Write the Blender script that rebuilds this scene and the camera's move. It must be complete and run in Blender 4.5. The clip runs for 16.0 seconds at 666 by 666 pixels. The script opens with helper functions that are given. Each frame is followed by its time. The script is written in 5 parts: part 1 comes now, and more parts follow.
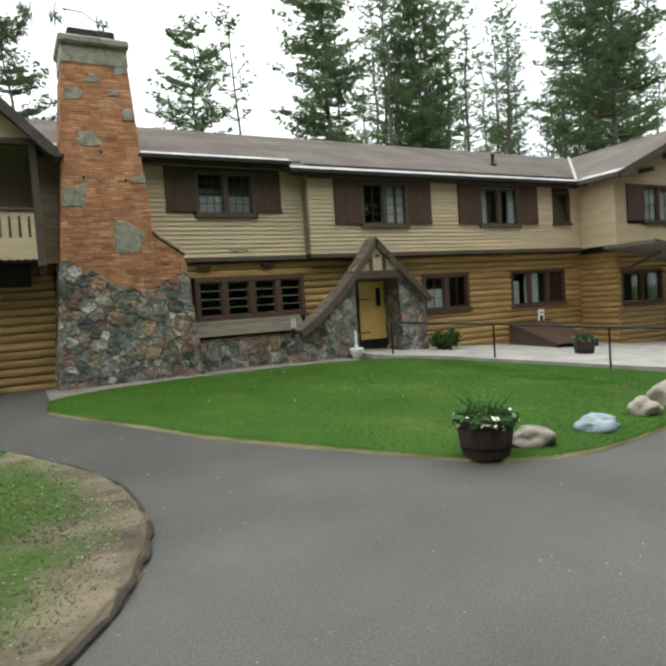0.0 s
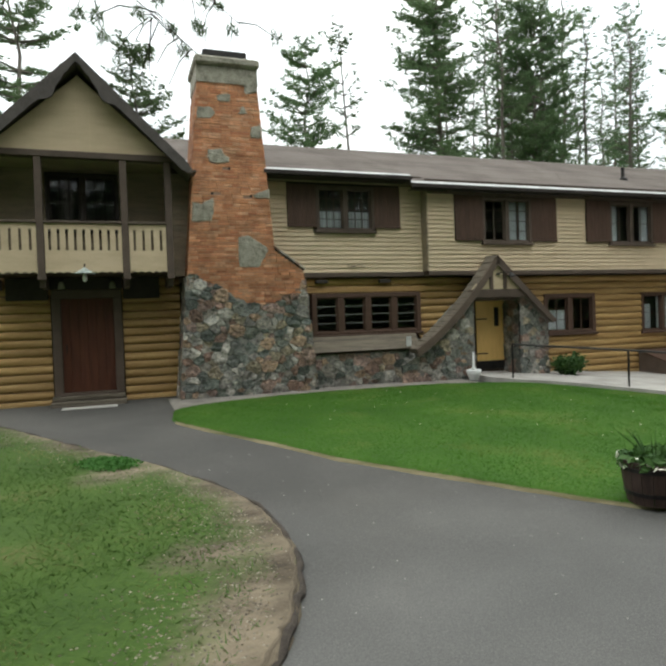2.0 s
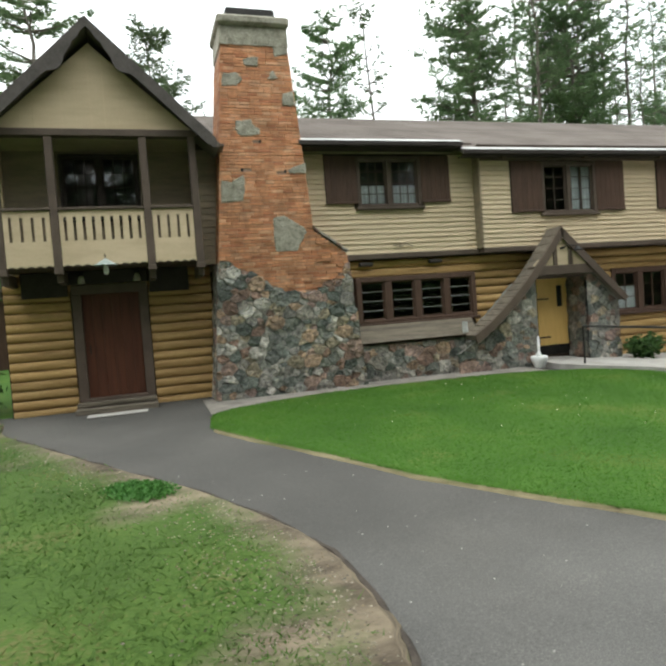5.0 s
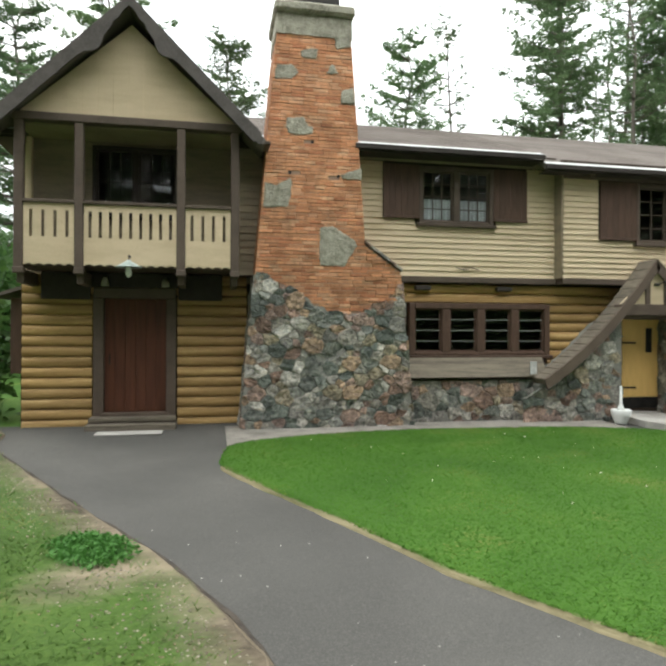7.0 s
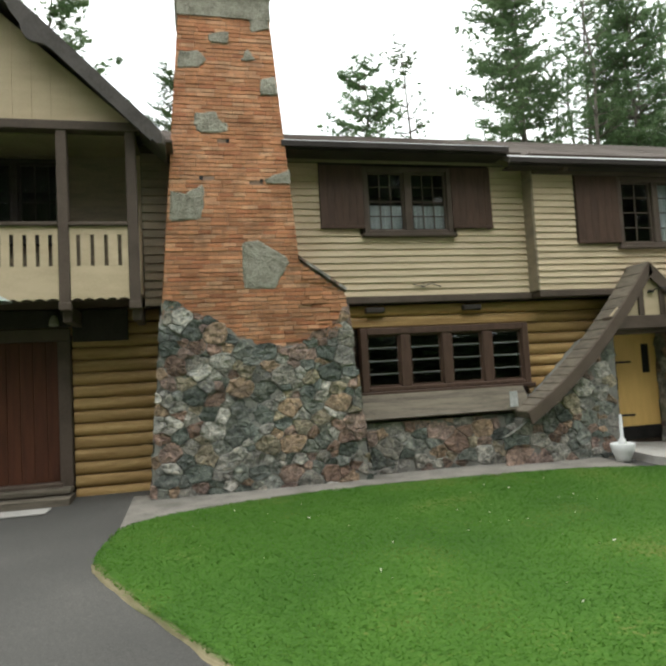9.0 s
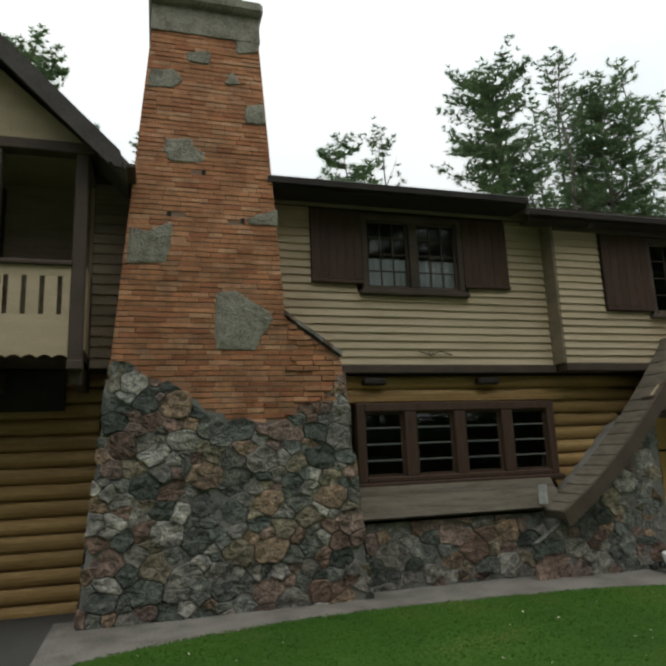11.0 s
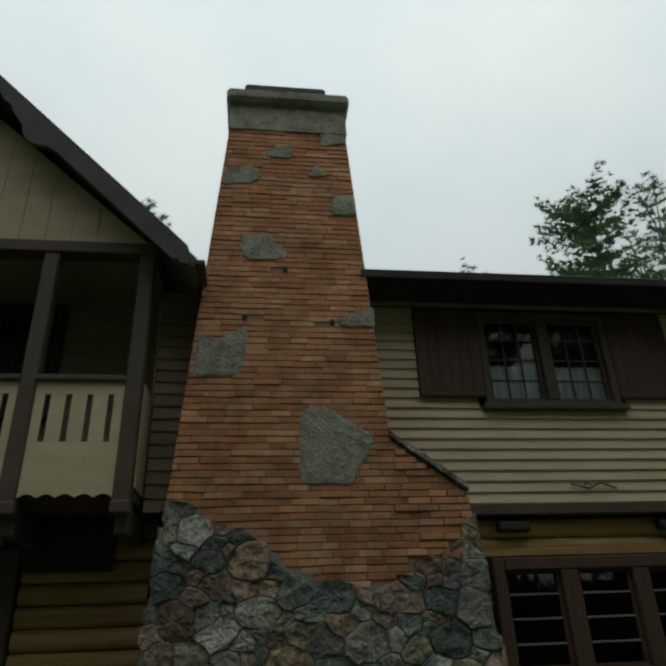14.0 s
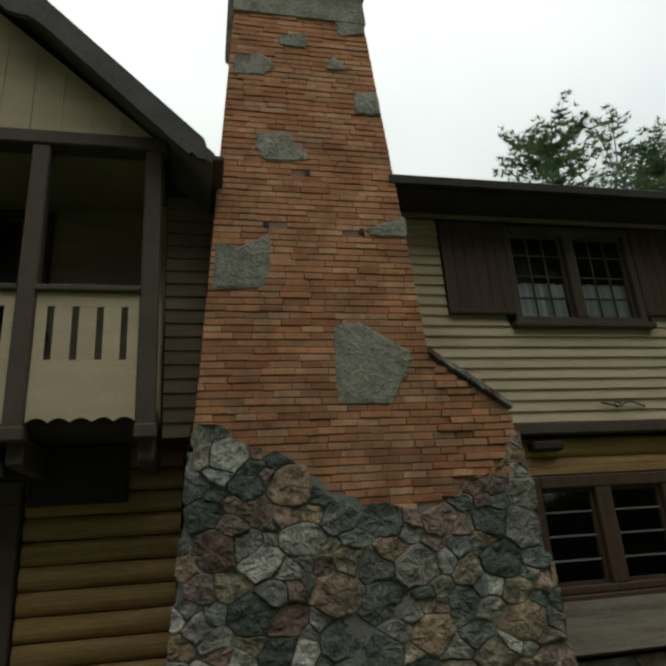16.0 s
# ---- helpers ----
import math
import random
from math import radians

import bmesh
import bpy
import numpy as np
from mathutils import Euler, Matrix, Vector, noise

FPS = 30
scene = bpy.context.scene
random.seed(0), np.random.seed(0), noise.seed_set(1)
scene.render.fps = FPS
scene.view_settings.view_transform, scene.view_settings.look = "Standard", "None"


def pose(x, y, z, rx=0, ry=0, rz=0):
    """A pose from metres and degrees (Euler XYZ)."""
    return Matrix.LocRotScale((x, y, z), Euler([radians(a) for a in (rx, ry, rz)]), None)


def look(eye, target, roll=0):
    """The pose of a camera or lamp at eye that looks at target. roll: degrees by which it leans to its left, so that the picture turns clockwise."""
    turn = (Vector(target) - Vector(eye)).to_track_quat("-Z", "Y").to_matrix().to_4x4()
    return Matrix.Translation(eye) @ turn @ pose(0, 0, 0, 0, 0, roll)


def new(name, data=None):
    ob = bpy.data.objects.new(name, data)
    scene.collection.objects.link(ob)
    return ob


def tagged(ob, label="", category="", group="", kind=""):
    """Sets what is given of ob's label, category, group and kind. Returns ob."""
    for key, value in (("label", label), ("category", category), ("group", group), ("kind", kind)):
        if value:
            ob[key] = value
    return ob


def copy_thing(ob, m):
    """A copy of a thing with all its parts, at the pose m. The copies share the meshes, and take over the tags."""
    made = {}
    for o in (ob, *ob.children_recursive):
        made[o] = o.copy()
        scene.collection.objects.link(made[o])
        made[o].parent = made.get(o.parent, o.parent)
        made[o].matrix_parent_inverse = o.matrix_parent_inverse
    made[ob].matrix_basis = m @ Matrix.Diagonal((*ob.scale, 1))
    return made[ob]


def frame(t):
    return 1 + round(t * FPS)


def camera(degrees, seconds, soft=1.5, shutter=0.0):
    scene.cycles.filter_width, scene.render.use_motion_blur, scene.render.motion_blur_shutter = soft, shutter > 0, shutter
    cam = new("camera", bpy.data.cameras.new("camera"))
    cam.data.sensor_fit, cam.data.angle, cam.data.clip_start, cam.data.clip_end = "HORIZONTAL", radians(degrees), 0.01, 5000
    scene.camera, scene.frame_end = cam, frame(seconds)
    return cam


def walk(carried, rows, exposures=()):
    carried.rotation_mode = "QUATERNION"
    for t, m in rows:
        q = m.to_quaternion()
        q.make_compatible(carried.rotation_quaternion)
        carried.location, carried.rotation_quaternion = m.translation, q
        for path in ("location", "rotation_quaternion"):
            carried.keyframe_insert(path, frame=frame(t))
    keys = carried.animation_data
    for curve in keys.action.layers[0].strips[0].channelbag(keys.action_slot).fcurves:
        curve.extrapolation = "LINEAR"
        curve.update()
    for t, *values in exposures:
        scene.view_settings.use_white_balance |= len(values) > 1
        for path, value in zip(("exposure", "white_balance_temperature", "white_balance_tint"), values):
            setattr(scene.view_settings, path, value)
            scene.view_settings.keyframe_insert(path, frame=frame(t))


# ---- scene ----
cam = camera(56.9, 16.0, soft=2.9)
PATH = [
    (0, (1.036, 0.673, 2.52), (1.979, 2.434, 2.418), -3.8),
    (0.5, (0.977, 0.927, 2.536), (1.809, 2.742, 2.417), -3.8),
    (1, (0.918, 1.066, 2.553), (1.613, 2.94, 2.475), -4.4),
    (1.5, (0.9, 1.222, 2.517), (1.573, 3.105, 2.487), -6.1),
    (2, (0.657, 1.221, 2.612), (1.326, 3.106, 2.574), -2.1),
    (2.5, (0.521, 1.394, 2.52), (1.138, 3.296, 2.477), -2.2),
    (3, (0.524, 1.652, 2.453), (1.055, 3.579, 2.506), -1.0),
    (3.5, (0.414, 1.958, 2.463), (0.922, 3.892, 2.49), 0.5),
    (4, (0.245, 2.095, 2.538), (0.759, 4.025, 2.432), -4.8),
    (4.2, (0.271, 2.168, 2.558), (0.868, 4.076, 2.51), -4.5),
    (6.3, (1.449, 4.061, 2.79), (1.933, 5.998, 2.667), -1.4),
    (6.5, (1.474, 4.124, 2.773), (2.001, 6.051, 2.684), 1.8),
    (7, (1.527, 4.339, 2.686), (1.913, 6.301, 2.69), 0.2),
    (7.5, (2.049, 4.899, 2.744), (2.3, 6.881, 2.838), 0.1),
    (8, (2.311, 5.304, 2.735), (2.632, 7.275, 2.839), -1.0),
    (8.5, (2.474, 5.842, 2.645), (2.764, 7.819, 2.732), -0.4),
    (9, (2.717, 6.351, 2.602), (3.164, 8.296, 2.735), -3.2),
    (9.2, (2.671, 6.46, 2.617), (3.211, 8.382, 2.732), -3.8),
    (11.3, (2.869, 8.396, 2.654), (3.397, 10.281, 3.064), -1.8),
    (11.5, (2.884, 8.458, 2.657), (3.379, 10.352, 3.069), -1.9),
    (12, (2.95, 9.02, 2.663), (3.251, 10.924, 3.196), -4.6),
    (12.5, (3.043, 9.496, 2.656), (3.23, 11.369, 3.332), -3.6),
    (13, (3.111, 9.711, 2.765), (3.348, 11.541, 3.537), -5.1),
    (13.5, (3.033, 9.78, 2.828), (3.314, 11.59, 3.63), -3.4),
    (14, (3.103, 10.022, 2.756), (3.343, 11.809, 3.622), -2.1),
    (14.5, (2.998, 10.102, 2.792), (3.161, 11.965, 3.5), -2.0),
    (15, (2.822, 10.321, 2.779), (3.153, 12.2, 3.376), -4.2),
    (15.5, (2.685, 10.575, 2.765), (3.009, 12.434, 3.429), -4.0),
    (16, (2.342, 10.735, 2.785), (2.767, 12.571, 3.455), -4.1),
]
EXPOSURES = [(0, 0.0, 6400, 6), (1.5, -0.06, 6400, 6), (3.5, -0.2, 6400, 6), (4.2, 0.0, 6400, 6), (6.5, 0.52, 6450, 7), (7.5, 0.34, 6450, 7), (8.5, -0.1, 6450, 6), (9.2, 0.34, 6450, 7), (11.3, -1.0, 6450, 6), (12.0, -1.25, 6400, 4), (12.5, -1.62, 6000, 0), (14.0, -1.62, 6200, 0), (15.0, -1.3, 6450, 3), (16.0, -1.18, 6500, 4)]
walk(cam, [(t, look(eye, target, roll)) for t, eye, target, roll in PATH], EXPOSURES)

# ---- world and sun: a bright overcast sky ----
world = bpy.data.worlds.new("overcast")
scene.world = world
world.use_nodes = True
wn, wl = world.node_tree.nodes, world.node_tree.links
wn.clear()
sky = wn.new("ShaderNodeTexSky")
sky.sky_type, sky.sun_disc, sky.sun_elevation, sky.sun_rotation = "NISHITA", False, radians(52), radians(160)
pale = wn.new("ShaderNodeHueSaturation")
pale.inputs["Saturation"].default_value, pale.inputs["Value"].default_value = 0.35, 0.12
cloud = wn.new("ShaderNodeTexNoise")
cloud.inputs["Scale"].default_value, cloud.inputs["Detail"].default_value = 2.2, 5
ramp = wn.new("ShaderNodeValToRGB")
ramp.color_ramp.elements[0].position, ramp.color_ramp.elements[0].color = 0.3, (0.93, 0.97, 1.0, 1)
ramp.color_ramp.elements[1].position, ramp.color_ramp.elements[1].color = 0.7, (1.12, 1.12, 1.1, 1)
mixer = wn.new("ShaderNodeMix")
mixer.data_type = "RGBA"
mixer.inputs[0].default_value = 0.85
tex, split, grad = wn.new("ShaderNodeTexCoord"), wn.new("ShaderNodeSeparateXYZ"), wn.new("ShaderNodeMapRange")
grad.inputs["From Min"].default_value, grad.inputs["From Max"].default_value = 0.0, 1.0
grad.inputs["To Min"].default_value, grad.inputs["To Max"].default_value = 1.0, 3.1
wl.new(tex.outputs["Generated"], split.inputs[0])
wl.new(split.outputs[2], grad.inputs["Value"])
back, out = wn.new("ShaderNodeBackground"), wn.new("ShaderNodeOutputWorld")
wl.new(grad.outputs[0], back.inputs["Strength"])
wl.new(sky.outputs[0], pale.inputs["Color"])
wl.new(cloud.outputs[0], ramp.inputs[0])
wl.new(pale.outputs[0], mixer.inputs[6])
wl.new(ramp.outputs[0], mixer.inputs[7])
wl.new(mixer.outputs[2], back.inputs[0])
wl.new(back.outputs[0], out.inputs[0])
sun = new("sun", bpy.data.lights.new("sun", "SUN"))
sun.data.energy, sun.data.angle, sun.data.color = 0.5, radians(40), (1.0, 0.97, 0.92)
sun.matrix_world = look((0, 2, 40), (6, 8, 0))

# ---- materials ----


def surf(name, c1, c2, scale=3.0, fine=40.0, rough=0.8, bump=0.3, rand=0.12, stretch=(1, 1, 1), metal=0.0, c3=None, third=0.62, depth=0.01, hue=0.0):
    """A surface with two scales of mottling, a shade of its own for each object, and fine relief."""
    m = bpy.data.materials.new(name)
    m.use_nodes = True
    n, l = m.node_tree.nodes, m.node_tree.links
    b = n["Principled BSDF"]
    geo, mp = n.new("ShaderNodeNewGeometry"), n.new("ShaderNodeMapping")
    mp.inputs["Scale"].default_value = stretch
    l.new(geo.outputs["Position"], mp.inputs["Vector"])
    big, small = n.new("ShaderNodeTexNoise"), n.new("ShaderNodeTexNoise")
    big.inputs["Scale"].default_value, big.inputs["Detail"].default_value = scale, 6
    small.inputs["Scale"].default_value, small.inputs["Detail"].default_value = fine, 4
    l.new(mp.outputs[0], big.inputs["Vector"])
    l.new(mp.outputs[0], small.inputs["Vector"])
    add = n.new("ShaderNodeMath")
    add.operation = "MULTIPLY_ADD"
    add.inputs[1].default_value = 0.4
    l.new(small.outputs[0], add.inputs[0])
    half = n.new("ShaderNodeMath")
    half.operation = "MULTIPLY"
    half.inputs[1].default_value = 0.6
    l.new(big.outputs[0], half.inputs[0])
    l.new(half.outputs[0], add.inputs[2])
    cr = n.new("ShaderNodeValToRGB")
    e = cr.color_ramp.elements
    e[0].position, e[0].color = 0.36, (*c1, 1)
    e[1].position, e[1].color = 0.58, (*c2, 1)
    if c3:
        x = e.new(third)
        x.color = (*c3, 1)
    l.new(add.outputs[0], cr.inputs[0])
    info = n.new("ShaderNodeObjectInfo")
    mr = n.new("ShaderNodeMapRange")
    mr.inputs["To Min"].default_value, mr.inputs["To Max"].default_value = 1 - rand, 1 + rand
    l.new(info.outputs["Random"], mr.inputs["Value"])
    hs = n.new("ShaderNodeHueSaturation")
    l.new(mr.outputs[0], hs.inputs["Value"])
    if hue:
        hr = n.new("ShaderNodeMapRange")
        hr.inputs["To Min"].default_value, hr.inputs["To Max"].default_value = 0.5 - hue, 0.5 + hue
        spin = n.new("ShaderNodeMath")
        spin.operation = "MULTIPLY"
        spin.inputs[1].default_value = 7.31
        frac = n.new("ShaderNodeMath")
        frac.operation = "FRACT"
        l.new(info.outputs["Random"], spin.inputs[0])
        l.new(spin.outputs[0], frac.inputs[0])
        l.new(frac.outputs[0], hr.inputs["Value"])
        l.new(hr.outputs[0], hs.inputs["Hue"])
    l.new(cr.outputs[0], hs.inputs["Color"])
    l.new(hs.outputs[0], b.inputs["Base Color"])
    b.inputs["Roughness"].default_value, b.inputs["Metallic"].default_value = rough, metal
    b.inputs["Specular IOR Level"].default_value = 0.3
    bp = n.new("ShaderNodeBump")
    bp.inputs["Strength"].default_value, bp.inputs["Distance"].default_value = bump, depth
    l.new(add.outputs[0], bp.inputs["Height"])
    l.new(bp.outputs[0], b.inputs["Normal"])
    return m


def palette(name, colours, rough=0.85, bump=0.6, island=False, depth=0.02, low=0.42, grime=0.8):
    """Stone: each piece takes a colour of the palette, mottled."""
    m = surf(name, (low, low, low), (1.05, 1.03, 1.0), 9, 38, rough, bump, 0.22, depth=depth, c3=(0.85, 0.84, 0.81))
    n, l = m.node_tree.nodes, m.node_tree.links
    b = n["Principled BSDF"]
    info = n.new("ShaderNodeNewGeometry") if island else n.new("ShaderNodeObjectInfo")
    cr = n.new("ShaderNodeValToRGB")
    cr.color_ramp.interpolation = "CONSTANT"
    e = cr.color_ramp.elements
    while len(e) < len(colours):
        e.new(0.5)
    for k, c in enumerate(colours):
        e[k].position, e[k].color = k / len(colours), (*c, 1)
    spin, frac = n.new("ShaderNodeMath"), n.new("ShaderNodeMath")
    spin.operation, frac.operation = "MULTIPLY", "FRACT"
    spin.inputs[1].default_value = 13.7
    l.new(info.outputs["Random Per Island" if island else "Random"], spin.inputs[0])
    l.new(spin.outputs[0], frac.inputs[0])
    l.new(frac.outputs[0], cr.inputs[0])
    mx = n.new("ShaderNodeMix")
    mx.data_type, mx.blend_type = "RGBA", "MULTIPLY"
    mx.inputs[0].default_value = 1.0
    l.new(b.inputs["Base Color"].links[0].from_socket, mx.inputs[6])
    l.new(cr.outputs[0], mx.inputs[7])
    spot, blot, fade, dirt = n.new("ShaderNodeNewGeometry"), n.new("ShaderNodeTexNoise"), n.new("ShaderNodeValToRGB"), n.new("ShaderNodeMix")
    blot.inputs["Scale"].default_value, blot.inputs["Detail"].default_value, blot.inputs["Roughness"].default_value = 1.9, 9, 0.68
    fade.color_ramp.elements[0].position, fade.color_ramp.elements[0].color = 0.36, (grime, grime, grime * 0.98, 1)
    fade.color_ramp.elements[1].position, fade.color_ramp.elements[1].color = 0.58, (1.04, 1.03, 1.02, 1)
    dirt.data_type, dirt.blend_type = "RGBA", "MULTIPLY"
    dirt.inputs[0].default_value = 1.0
    l.new(spot.outputs["Position"], blot.inputs["Vector"])
    l.new(blot.outputs[0], fade.inputs[0])
    l.new(mx.outputs[2], dirt.inputs[6])
    l.new(fade.outputs[0], dirt.inputs[7])
    l.new(dirt.outputs[2], b.inputs["Base Color"])
    return m


TAN = surf("tan_paint", (0.53, 0.42, 0.27), (0.62, 0.5, 0.335), 1.5, 25, 0.7, 0.15, 0.06, stretch=(1, 1, 4))
TRIM = surf("brown_paint", (0.078, 0.057, 0.043), (0.112, 0.083, 0.063), 3, 40, 0.65, 0.2, 0.08)
BARGE = surf("grey_brown_paint", (0.058, 0.05, 0.044), (0.09, 0.079, 0.07), 3, 30, 0.7, 0.3, 0.06)
SHUT = surf("shutter_paint", (0.066, 0.038, 0.026), (0.095, 0.056, 0.039), 3, 40, 0.6, 0.2, 0.08, stretch=(6, 6, 1))
LOG = surf("varnished_log", (0.27, 0.16, 0.058), (0.43, 0.28, 0.11), 2.2, 22, 0.5, 0.25, 0.14, stretch=(0.4, 1, 5), c3=(0.5, 0.345, 0.15))
CHINK = surf("dark_joint", (0.035, 0.024, 0.016), (0.05, 0.035, 0.024), 3, 30)
DOORWOOD = surf("dark_red_door", (0.07, 0.026, 0.015), (0.11, 0.04, 0.022), 2, 25, 0.5, 0.2, 0.05, stretch=(7, 7, 0.6))
YELLOW = surf("yellow_door", (0.62, 0.4, 0.13), (0.7, 0.46, 0.16), 2, 30, 0.5, 0.1, 0.03, stretch=(5, 5, 1))
MORTAR = surf("mortar", (0.27, 0.18, 0.125), (0.35, 0.24, 0.175), 5, 60, 0.95, 0.6)
GROUT = surf("stone_mortar", (0.17, 0.165, 0.145), (0.29, 0.28, 0.25), 5, 60, 0.95, 0.6)
BRICKS = [(0.54, 0.265, 0.14), (0.57, 0.295, 0.165), (0.5, 0.225, 0.115), (0.6, 0.33, 0.195), (0.55, 0.275, 0.15), (0.47, 0.2, 0.105), (0.56, 0.275, 0.145), (0.6, 0.35, 0.21), (0.54, 0.265, 0.14), (0.52, 0.24, 0.125)]
BRICK = palette("brick", BRICKS, 0.85, 0.4, low=0.82, grime=0.62)
BRICKFAR = palette("brick_far", BRICKS, 0.85, 0.4, True, low=0.82, grime=0.62)
STONES = [(0.36, 0.34, 0.31), (0.4, 0.29, 0.21), (0.22, 0.235, 0.22), (0.32, 0.31, 0.29), (0.16, 0.175, 0.165), (0.36, 0.26, 0.22), (0.27, 0.28, 0.265), (0.28, 0.19, 0.155), (0.5, 0.48, 0.45), (0.2, 0.22, 0.21), (0.38, 0.33, 0.25), (0.14, 0.16, 0.145), (0.3, 0.29, 0.275), (0.42, 0.41, 0.385), (0.34, 0.25, 0.225), (0.24, 0.255, 0.23)]
STONE = palette("fieldstone", STONES, 0.7, 1.0, depth=0.05, low=0.42, grime=0.5)


def veined(m):
    """Bands and blotches of a second mineral run through each stone."""
    n, l = m.node_tree.nodes, m.node_tree.links
    b = n["Principled BSDF"]
    geo, tex, ramp_, mx = (n.new("ShaderNode" + k) for k in ("NewGeometry", "TexNoise", "ValToRGB", "Mix"))
    tex.inputs["Scale"].default_value, tex.inputs["Detail"].default_value, tex.inputs["Roughness"].default_value, tex.inputs["Distortion"].default_value = 7.0, 8, 0.62, 1.6
    e = ramp_.color_ramp.elements
    e[0].position, e[0].color = 0.3, (0.45, 0.5, 0.48, 1)
    e[1].position, e[1].color = 0.68, (1.75, 1.68, 1.55, 1)
    mid = e.new(0.5)
    mid.color = (1.08, 1.08, 1.05, 1)
    mx.data_type, mx.blend_type = "RGBA", "MULTIPLY"
    mx.inputs[0].default_value = 0.85
    l.new(geo.outputs["Position"], tex.inputs["Vector"])
    l.new(tex.outputs[0], ramp_.inputs[0])
    l.new(b.inputs["Base Color"].links[0].from_socket, mx.inputs[6])
    l.new(ramp_.outputs[0], mx.inputs[7])
    l.new(mx.outputs[2], b.inputs["Base Color"])


veined(STONE)
CONCRETE = surf("concrete", (0.2, 0.19, 0.145), (0.41, 0.385, 0.31), 5, 40, 0.9, 1.0, 0.08, depth=0.04)
# brown paint of the return boards; elsewhere tan with the shade painted in
TAUPE_AND_SHADE = surf("taupe_paint_and_shaded_tan", (0.19, 0.155, 0.11), (0.27, 0.22, 0.15), 2, 25, 0.8, 0.2, 0.1, stretch=(1, 1, 5))
# brown trim taken near black, so the shade of overhangs is in the colour
FASCIA_SHADED = surf("shaded_fascia", (0.028, 0.022, 0.018), (0.045, 0.036, 0.03), 3, 30, 0.7, 0.2)
STRIP = surf("dirty_concrete", (0.13, 0.12, 0.1), (0.24, 0.22, 0.19), 2.5, 45, 0.95, 0.6, 0.03)
WALKC = surf("walk_concrete", (0.26, 0.245, 0.22), (0.4, 0.38, 0.345), 1.8, 40, 0.85, 0.2, 0.03)
SHINGLE = surf("shingle", (0.115, 0.095, 0.08), (0.175, 0.15, 0.13), 0.8, 60, 0.95, 0.5, 0.1)
EAVE = surf("white_eave", (0.3, 0.3, 0.285), (0.55, 0.55, 0.53), 2, 20, 0.5, 0.1, 0.05)
DARKMETAL = surf("dark_metal", (0.02, 0.019, 0.018), (0.04, 0.038, 0.035), 4, 40, 0.5, 0.1, metal=0.6)
ASPHALT = surf("asphalt", (0.088, 0.086, 0.08), (0.135, 0.131, 0.122), 0.45, 110, 0.9, 0.8, 0, c3=(0.17, 0.163, 0.15), third=0.66)


def worn(m):
    """The path by the lodge was sealed later and is darker than the old drive."""
    n, l = m.node_tree.nodes, m.node_tree.links
    b = n["Principled BSDF"]
    geo, sp, no, ad, mr, mx = (n.new("ShaderNode" + k) for k in ("NewGeometry", "SeparateXYZ", "TexNoise", "Math", "MapRange", "Mix"))
    no.inputs["Scale"].default_value, no.inputs["Detail"].default_value = 0.8, 6
    ad.operation = "MULTIPLY_ADD"
    ad.inputs[1].default_value = 3.0
    mr.inputs["From Min"].default_value, mr.inputs["From Max"].default_value = 6.0, 9.4
    mx.data_type, mx.blend_type = "RGBA", "MULTIPLY"
    mx.inputs[7].default_value = (0.62, 0.61, 0.59, 1)
    l.new(geo.outputs["Position"], sp.inputs[0])
    l.new(geo.outputs["Position"], no.inputs["Vector"])
    l.new(no.outputs[0], ad.inputs[0])
    l.new(sp.outputs[1], ad.inputs[2])
    l.new(ad.outputs[0], mr.inputs["Value"])
    l.new(mr.outputs[0], mx.inputs[0])
    l.new(b.inputs["Base Color"].links[0].from_socket, mx.inputs[6])
    l.new(mx.outputs[2], b.inputs["Base Color"])


worn(ASPHALT)


def aggregate(m):
    """Pale and dark chips of stone show in the worn tar."""
    n, l = m.node_tree.nodes, m.node_tree.links
    b = n["Principled BSDF"]
    geo, tex, ramp_, mx = (n.new("ShaderNode" + k) for k in ("NewGeometry", "TexNoise", "ValToRGB", "Mix"))
    tex.inputs["Scale"].default_value, tex.inputs["Detail"].default_value, tex.inputs["Roughness"].default_value = 55, 3, 0.8
    e = ramp_.color_ramp.elements
    e[0].position, e[0].color = 0.33, (0.8, 0.8, 0.8, 1)
    e[1].position, e[1].color = 0.72, (1.4, 1.38, 1.34, 1)
    mid = e.new(0.55)
    mid.color = (1, 1, 1, 1)
    mx.data_type, mx.blend_type = "RGBA", "MULTIPLY"
    mx.inputs[0].default_value = 1.0
    l.new(geo.outputs["Position"], tex.inputs["Vector"])
    l.new(tex.outputs[0], ramp_.inputs[0])
    l.new(b.inputs["Base Color"].links[0].from_socket, mx.inputs[6])
    l.new(ramp_.outputs[0], mx.inputs[7])
    l.new(mx.outputs[2], b.inputs["Base Color"])


aggregate(ASPHALT)
WEATHER = surf("weathered_shingle", (0.1, 0.085, 0.064), (0.18, 0.152, 0.115), 4, 30, 0.9, 0.5, 0.15, stretch=(0.5, 1, 6))
LEADBAR = surf("pale_glazing_bar", (0.17, 0.17, 0.165), (0.25, 0.25, 0.24), 4, 40, 0.5, 0.1)
BARK = surf("bark", (0.1, 0.085, 0.07), (0.2, 0.175, 0.15), 3, 20, 0.95, 1.0, 0.15, stretch=(3, 3, 0.5), depth=0.05)
GREYBARK = surf("weathered_trunk", (0.13, 0.115, 0.1), (0.27, 0.245, 0.22), 3, 16, 0.95, 1.0, 0.05, stretch=(4, 4, 0.35), depth=0.05)
NEEDLE = surf("pine_needles", (0.095, 0.16, 0.075), (0.18, 0.26, 0.125), 0.6, 8, 0.7, 0, 0.25, hue=0.015)


